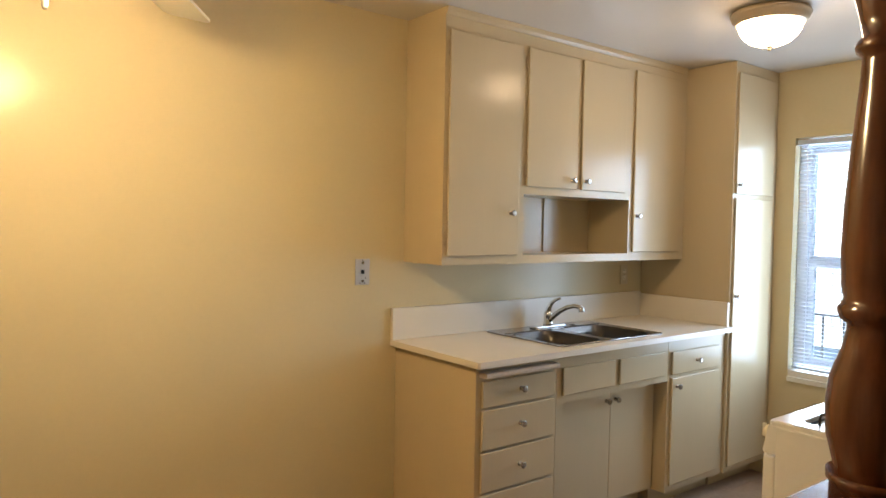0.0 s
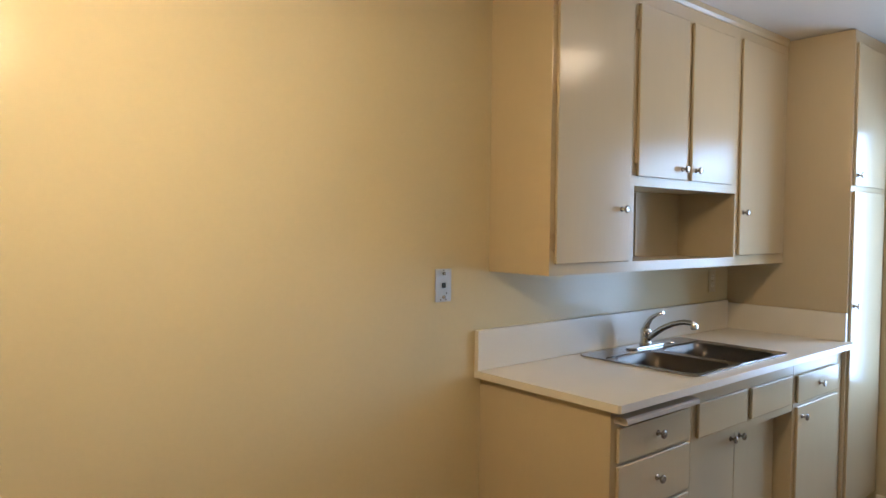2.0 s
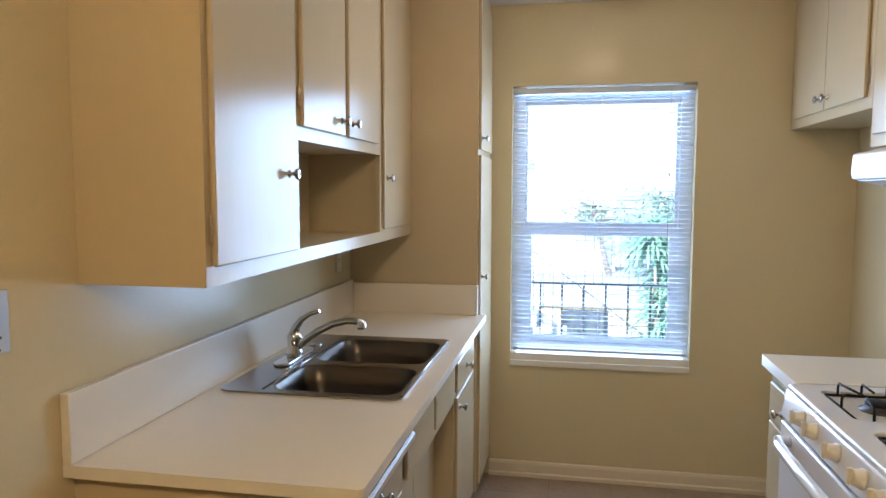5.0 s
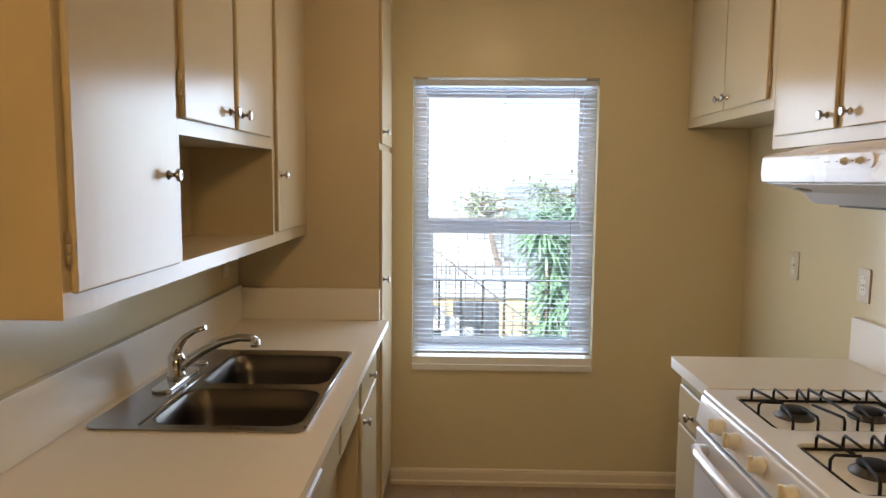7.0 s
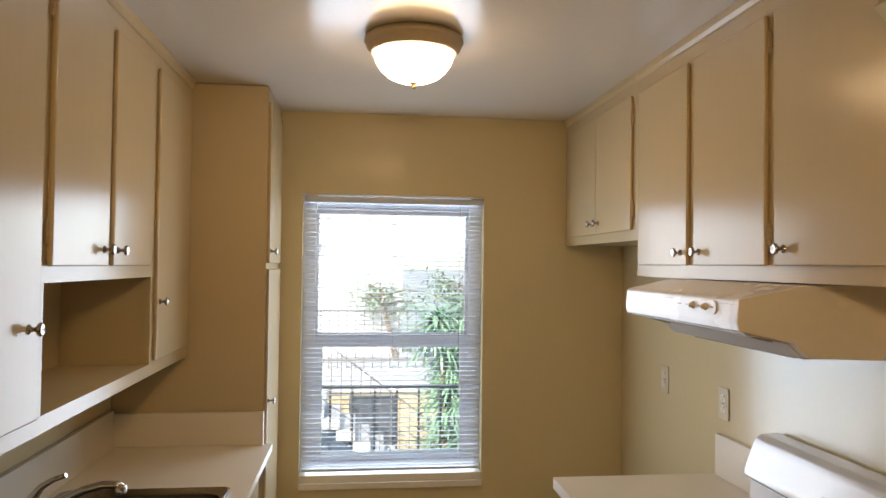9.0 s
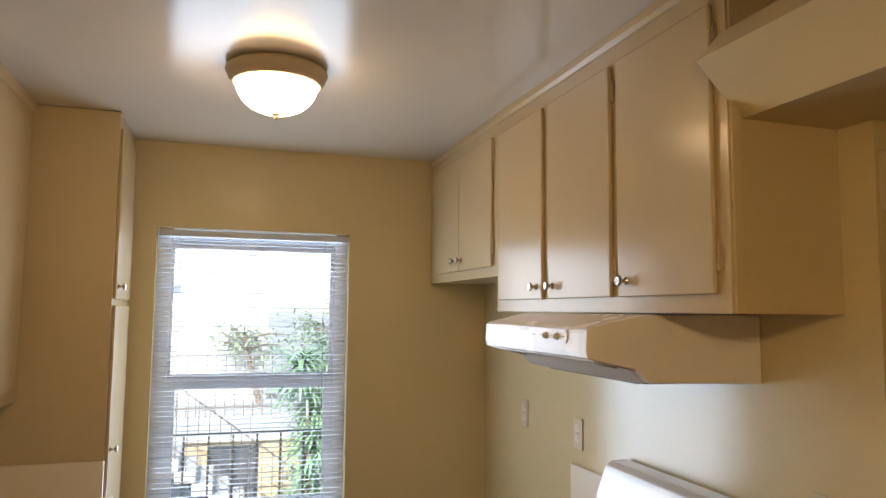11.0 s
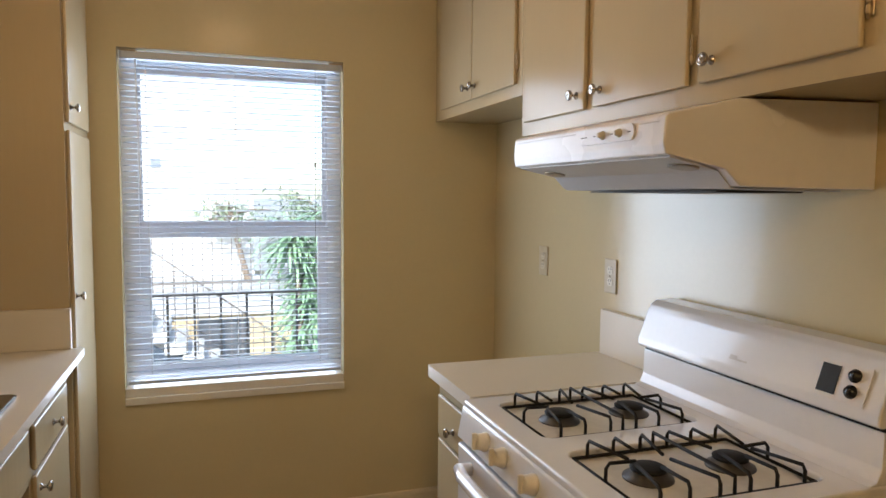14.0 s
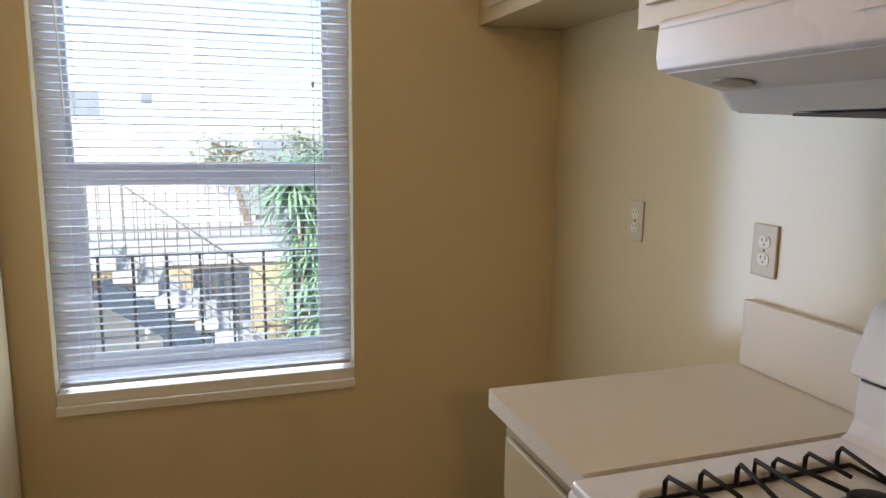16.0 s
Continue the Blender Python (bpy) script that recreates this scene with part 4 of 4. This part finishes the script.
# outdoor stair: two dark stringers, pale precast treads, sloping handrail
oz = thing("outdoor_stair", "outdoor stair with pale concrete treads on dark steel stringers", "stair", at=(8.6, -1.4, GZ))
RUN, RISE = 0.204, 0.153
tread = None
for i in range(-1, 17):
    y, z = -0.226 - i * RUN, -0.066 - i * RISE
    if z < GZ + 0.1:
        break
    if tread is None:
        tread = part("tread", block((8.2, -0.125, -0.14), (9.25, 0.125, 0.0), 0.015), CONC, oz)
        sl = tread
    else:
        sl = new("tread", tread.data)
        sl.parent = oz
        sl.matrix_parent_inverse = oz.matrix_world.inverted()
    sl.matrix_basis = Matrix.Translation((0, y, z))
x, k = 8.22, RISE / RUN
prof = [(-0.02, -0.12), (-3.3, -0.13 + (-3.3 + 0.226) * k), (-3.3, -0.40 + (-3.3 + 0.226) * k), (0.1, -0.38)]
part("stringer", prism(prof, x, x + 0.06), STRING, oz)
part("post", block((8.24, -0.69, GZ), (8.33, -0.57, -0.42)), STRING, oz)
part("post", block((9.1, -0.69, GZ), (9.19, -0.57, -0.42)), STRING, oz)
part("handrail", tube([(x, 3.1, 0.90), (x, 0.0, 0.90), (x, -0.1, 0.88 + 0.126 * k), (x, -3.2, 0.88 + (-3.2 + 0.226) * k)], 0.011, 8), RAIL, oz)
part("lower_rail", tube([(x, 3.1, 0.18), (x, 0.0, 0.18), (x, -0.1, 0.12 + 0.126 * k), (x, -3.2, 0.12 + (-3.2 + 0.226) * k)], 0.007, 6), RAIL, oz)
y = 0.92
while y > -3.2:
    zz = min(0.0, (y + 0.226) * k)
    part("baluster", block((x - 0.007, y - 0.007, zz - 0.1), (x + 0.007, y + 0.007, zz + 0.88)), RAIL, oz)
    y -= 0.13
ld = thing("stair_landing", "pale concrete stair landing on dark steel", "landing", at=(8.7, 2, 0))
part("slab", block((8.18, 0.1, -0.115), (9.3, 3.2, 0.0), 0.01), CONC, ld)
part("beam", block((8.2, 0.101, -0.37), (8.27, 3.2, -0.116)), STRING, ld)
for y in (1.3, 3.0):
    part("post", block((8.28, y, GZ), (8.38, y + 0.1, -0.116)), STRING, ld)
structure("wall_courtyard", block((9.45, -0.62, GZ), (9.6, 4, -0.55)), STUCCO_W, "white stucco courtyard wall under the stair", "wall")


def leaf_strip(bm, base, d, length, width, droop, n=5):
    """A long narrow leaf that bends down."""
    d = Vector(d).normalized()
    side = d.cross(Vector((0, 0, 1)))
    side = side.normalized() if side.length > 0.01 else Vector((1, 0, 0))
    prev, p = None, Vector(base)
    for i in range(n + 1):
        f = i / n
        w = width * (0.35 + 1.3 * f) * (1 - f) ** 0.6 if i < n else 0.0006
        a, b = bm.verts.new(p - side * w), bm.verts.new(p + side * w)
        if prev:
            bm.faces.new((prev[0], prev[1], b, a))
        prev = (a, b)
        d = (d + Vector((0, 0, -droop / n))).normalized()
        p = p + d * (length / n)


rng = random.Random(7)


def palm(name, label, stems, leaf_len, heads, seed):
    g = random.Random(seed)
    t = thing(name, label, "tree", at=stems[0][0])
    bms, crown = [], bmesh.new()
    for base, tip in stems:
        base, tip = Vector(base), Vector(tip)
        mid = (base + tip) / 2 + Vector((g.uniform(-.1, .1), g.uniform(-.1, .1), 0))
        bms.append(tube([base, mid, tip], [0.07, 0.05, 0.035], 10))
    for h, count in heads:
        for _ in range(count):
            a, e = g.uniform(0, 2 * math.pi), g.uniform(-0.5, 1.3)
            leaf_strip(crown, Vector(h) + Vector((g.uniform(-.06, .06), g.uniform(-.06, .06), g.uniform(-.15, .15))), (math.cos(a), math.sin(a), e), leaf_len * g.uniform(0.7, 1.15), 0.024, g.uniform(0.6, 1.6))
    part("trunk", join(*bms), BARK, t)
    part("crown", crown, LEAF, t, "spiky narrow green leaves")
    return t


palm("dragon_tree", "multi-stemmed tree with heads of narrow spiky leaves", [((6.9, -2.05, GZ), (6.9, -1.95, 0.6)), ((6.9, -2.0, GZ), (7.1, -2.0, 0.2)), ((7.0, -2.1, GZ), (6.8, -2.35, 0.9))],
     0.52, [((6.9, -1.90, 0.95), 260), ((7.1, -2.1, 0.55), 240), ((6.8, -2.3, 1.1), 240), ((7.0, -2.05, 0.1), 180), ((6.9, -2.3, 0.3), 160), ((6.95, -2.12, -0.4), 120), ((7.05, -2.25, -0.9), 70)], 3)


def leafy_tree(label, base, top, spread, count, seed, size=0.09):
    g = random.Random(seed)
    t = thing("tree", label, "tree", at=base)
    base, top = Vector(base), Vector(top)
    bms = [tube([base, base.lerp(top, 0.5) + Vector((0.05, 0.1, 0)), top], [0.12, 0.08, 0.03], 10)]
    ends = []
    for i in range(14):
        s = base.lerp(top, g.uniform(0.86, 1))
        e = s + Vector((g.gauss(0, spread), g.gauss(0, spread * 1.3), abs(g.gauss(0.1, spread * 0.4))))
        bms.append(tube([s, s.lerp(e, 0.5) + Vector((0, 0, 0.06)), e], [0.03, 0.018, 0.006], 6))
        ends.append((s, e))
    crown = bmesh.new()
    for _ in range(count):
        s, e = g.choice(ends)
        c = s.lerp(e, g.uniform(0.45, 1.15)) + Vector((g.gauss(0, 0.14), g.gauss(0, 0.14), g.gauss(0, 0.11)))
        leaf_strip(crown, c, (g.uniform(-1, 1), g.uniform(-1, 1), g.uniform(-0.6, 0.8)), size * g.uniform(0.7, 1.5), size * 0.22, 0.5, 2)
    part("trunk", join(*bms), BARK, t)
    part("crown", crown, LEAF2, t, "sparse small green leaves")


leafy_tree("slender tree with a sparse crown of small leaves", (13.0, -2.6, GZ), (12.9, -1.4, 1.15), 0.5, 620, 11, 0.14)
leafy_tree("slender tree with a bright green crown", (16.0, -4.0, GZ), (16.0, -3.6, 1.15), 0.6, 1050, 12, 0.17)
shrub = thing("shrub", "low green shrub beside the stair", "shrub", at=(9.4, -2.1, GZ))
bm = bmesh.new()
for _ in range(500):
    c = Vector((9.3 + rng.gauss(0, 0.2), -2.2 + rng.gauss(0, 0.22), -1.0 + rng.gauss(0, 0.35)))
    leaf_strip(bm, c, (rng.uniform(-1, 1), rng.uniform(-1, 1), rng.uniform(-0.3, 1)), 0.16, 0.03, 0.6, 2)
part("foliage", bm, LEAF2, shrub)
part("stem", tube([(9.4, -2.1, GZ), (9.35, -2.15, -1.8), (9.3, -2.2, -1.0)], [0.03, 0.02, 0.01], 8), BARK, shrub)

# ---- floor tiles ----
fl = bpy.data.objects["floor"]
TS = 0.3048
tile = None
for i in range(-3, 8):
    for j in range(-8, 0):
        x, y = i * TS, j * TS
        if x > WX - 0.02 or x + TS > WX + TS - 0.1:
            continue
        if tile is None:
            bm = block((0.0008, 0.0008, -0.0035), (TS - 0.0008, TS - 0.0008, 0.0))
            tile = part("tile", bm, FLOOR, fl)
            sl = tile
        else:
            sl = new("tile", tile.data)
            sl.parent = fl
        sl.matrix_basis = Matrix.Translation((x, y, 0))
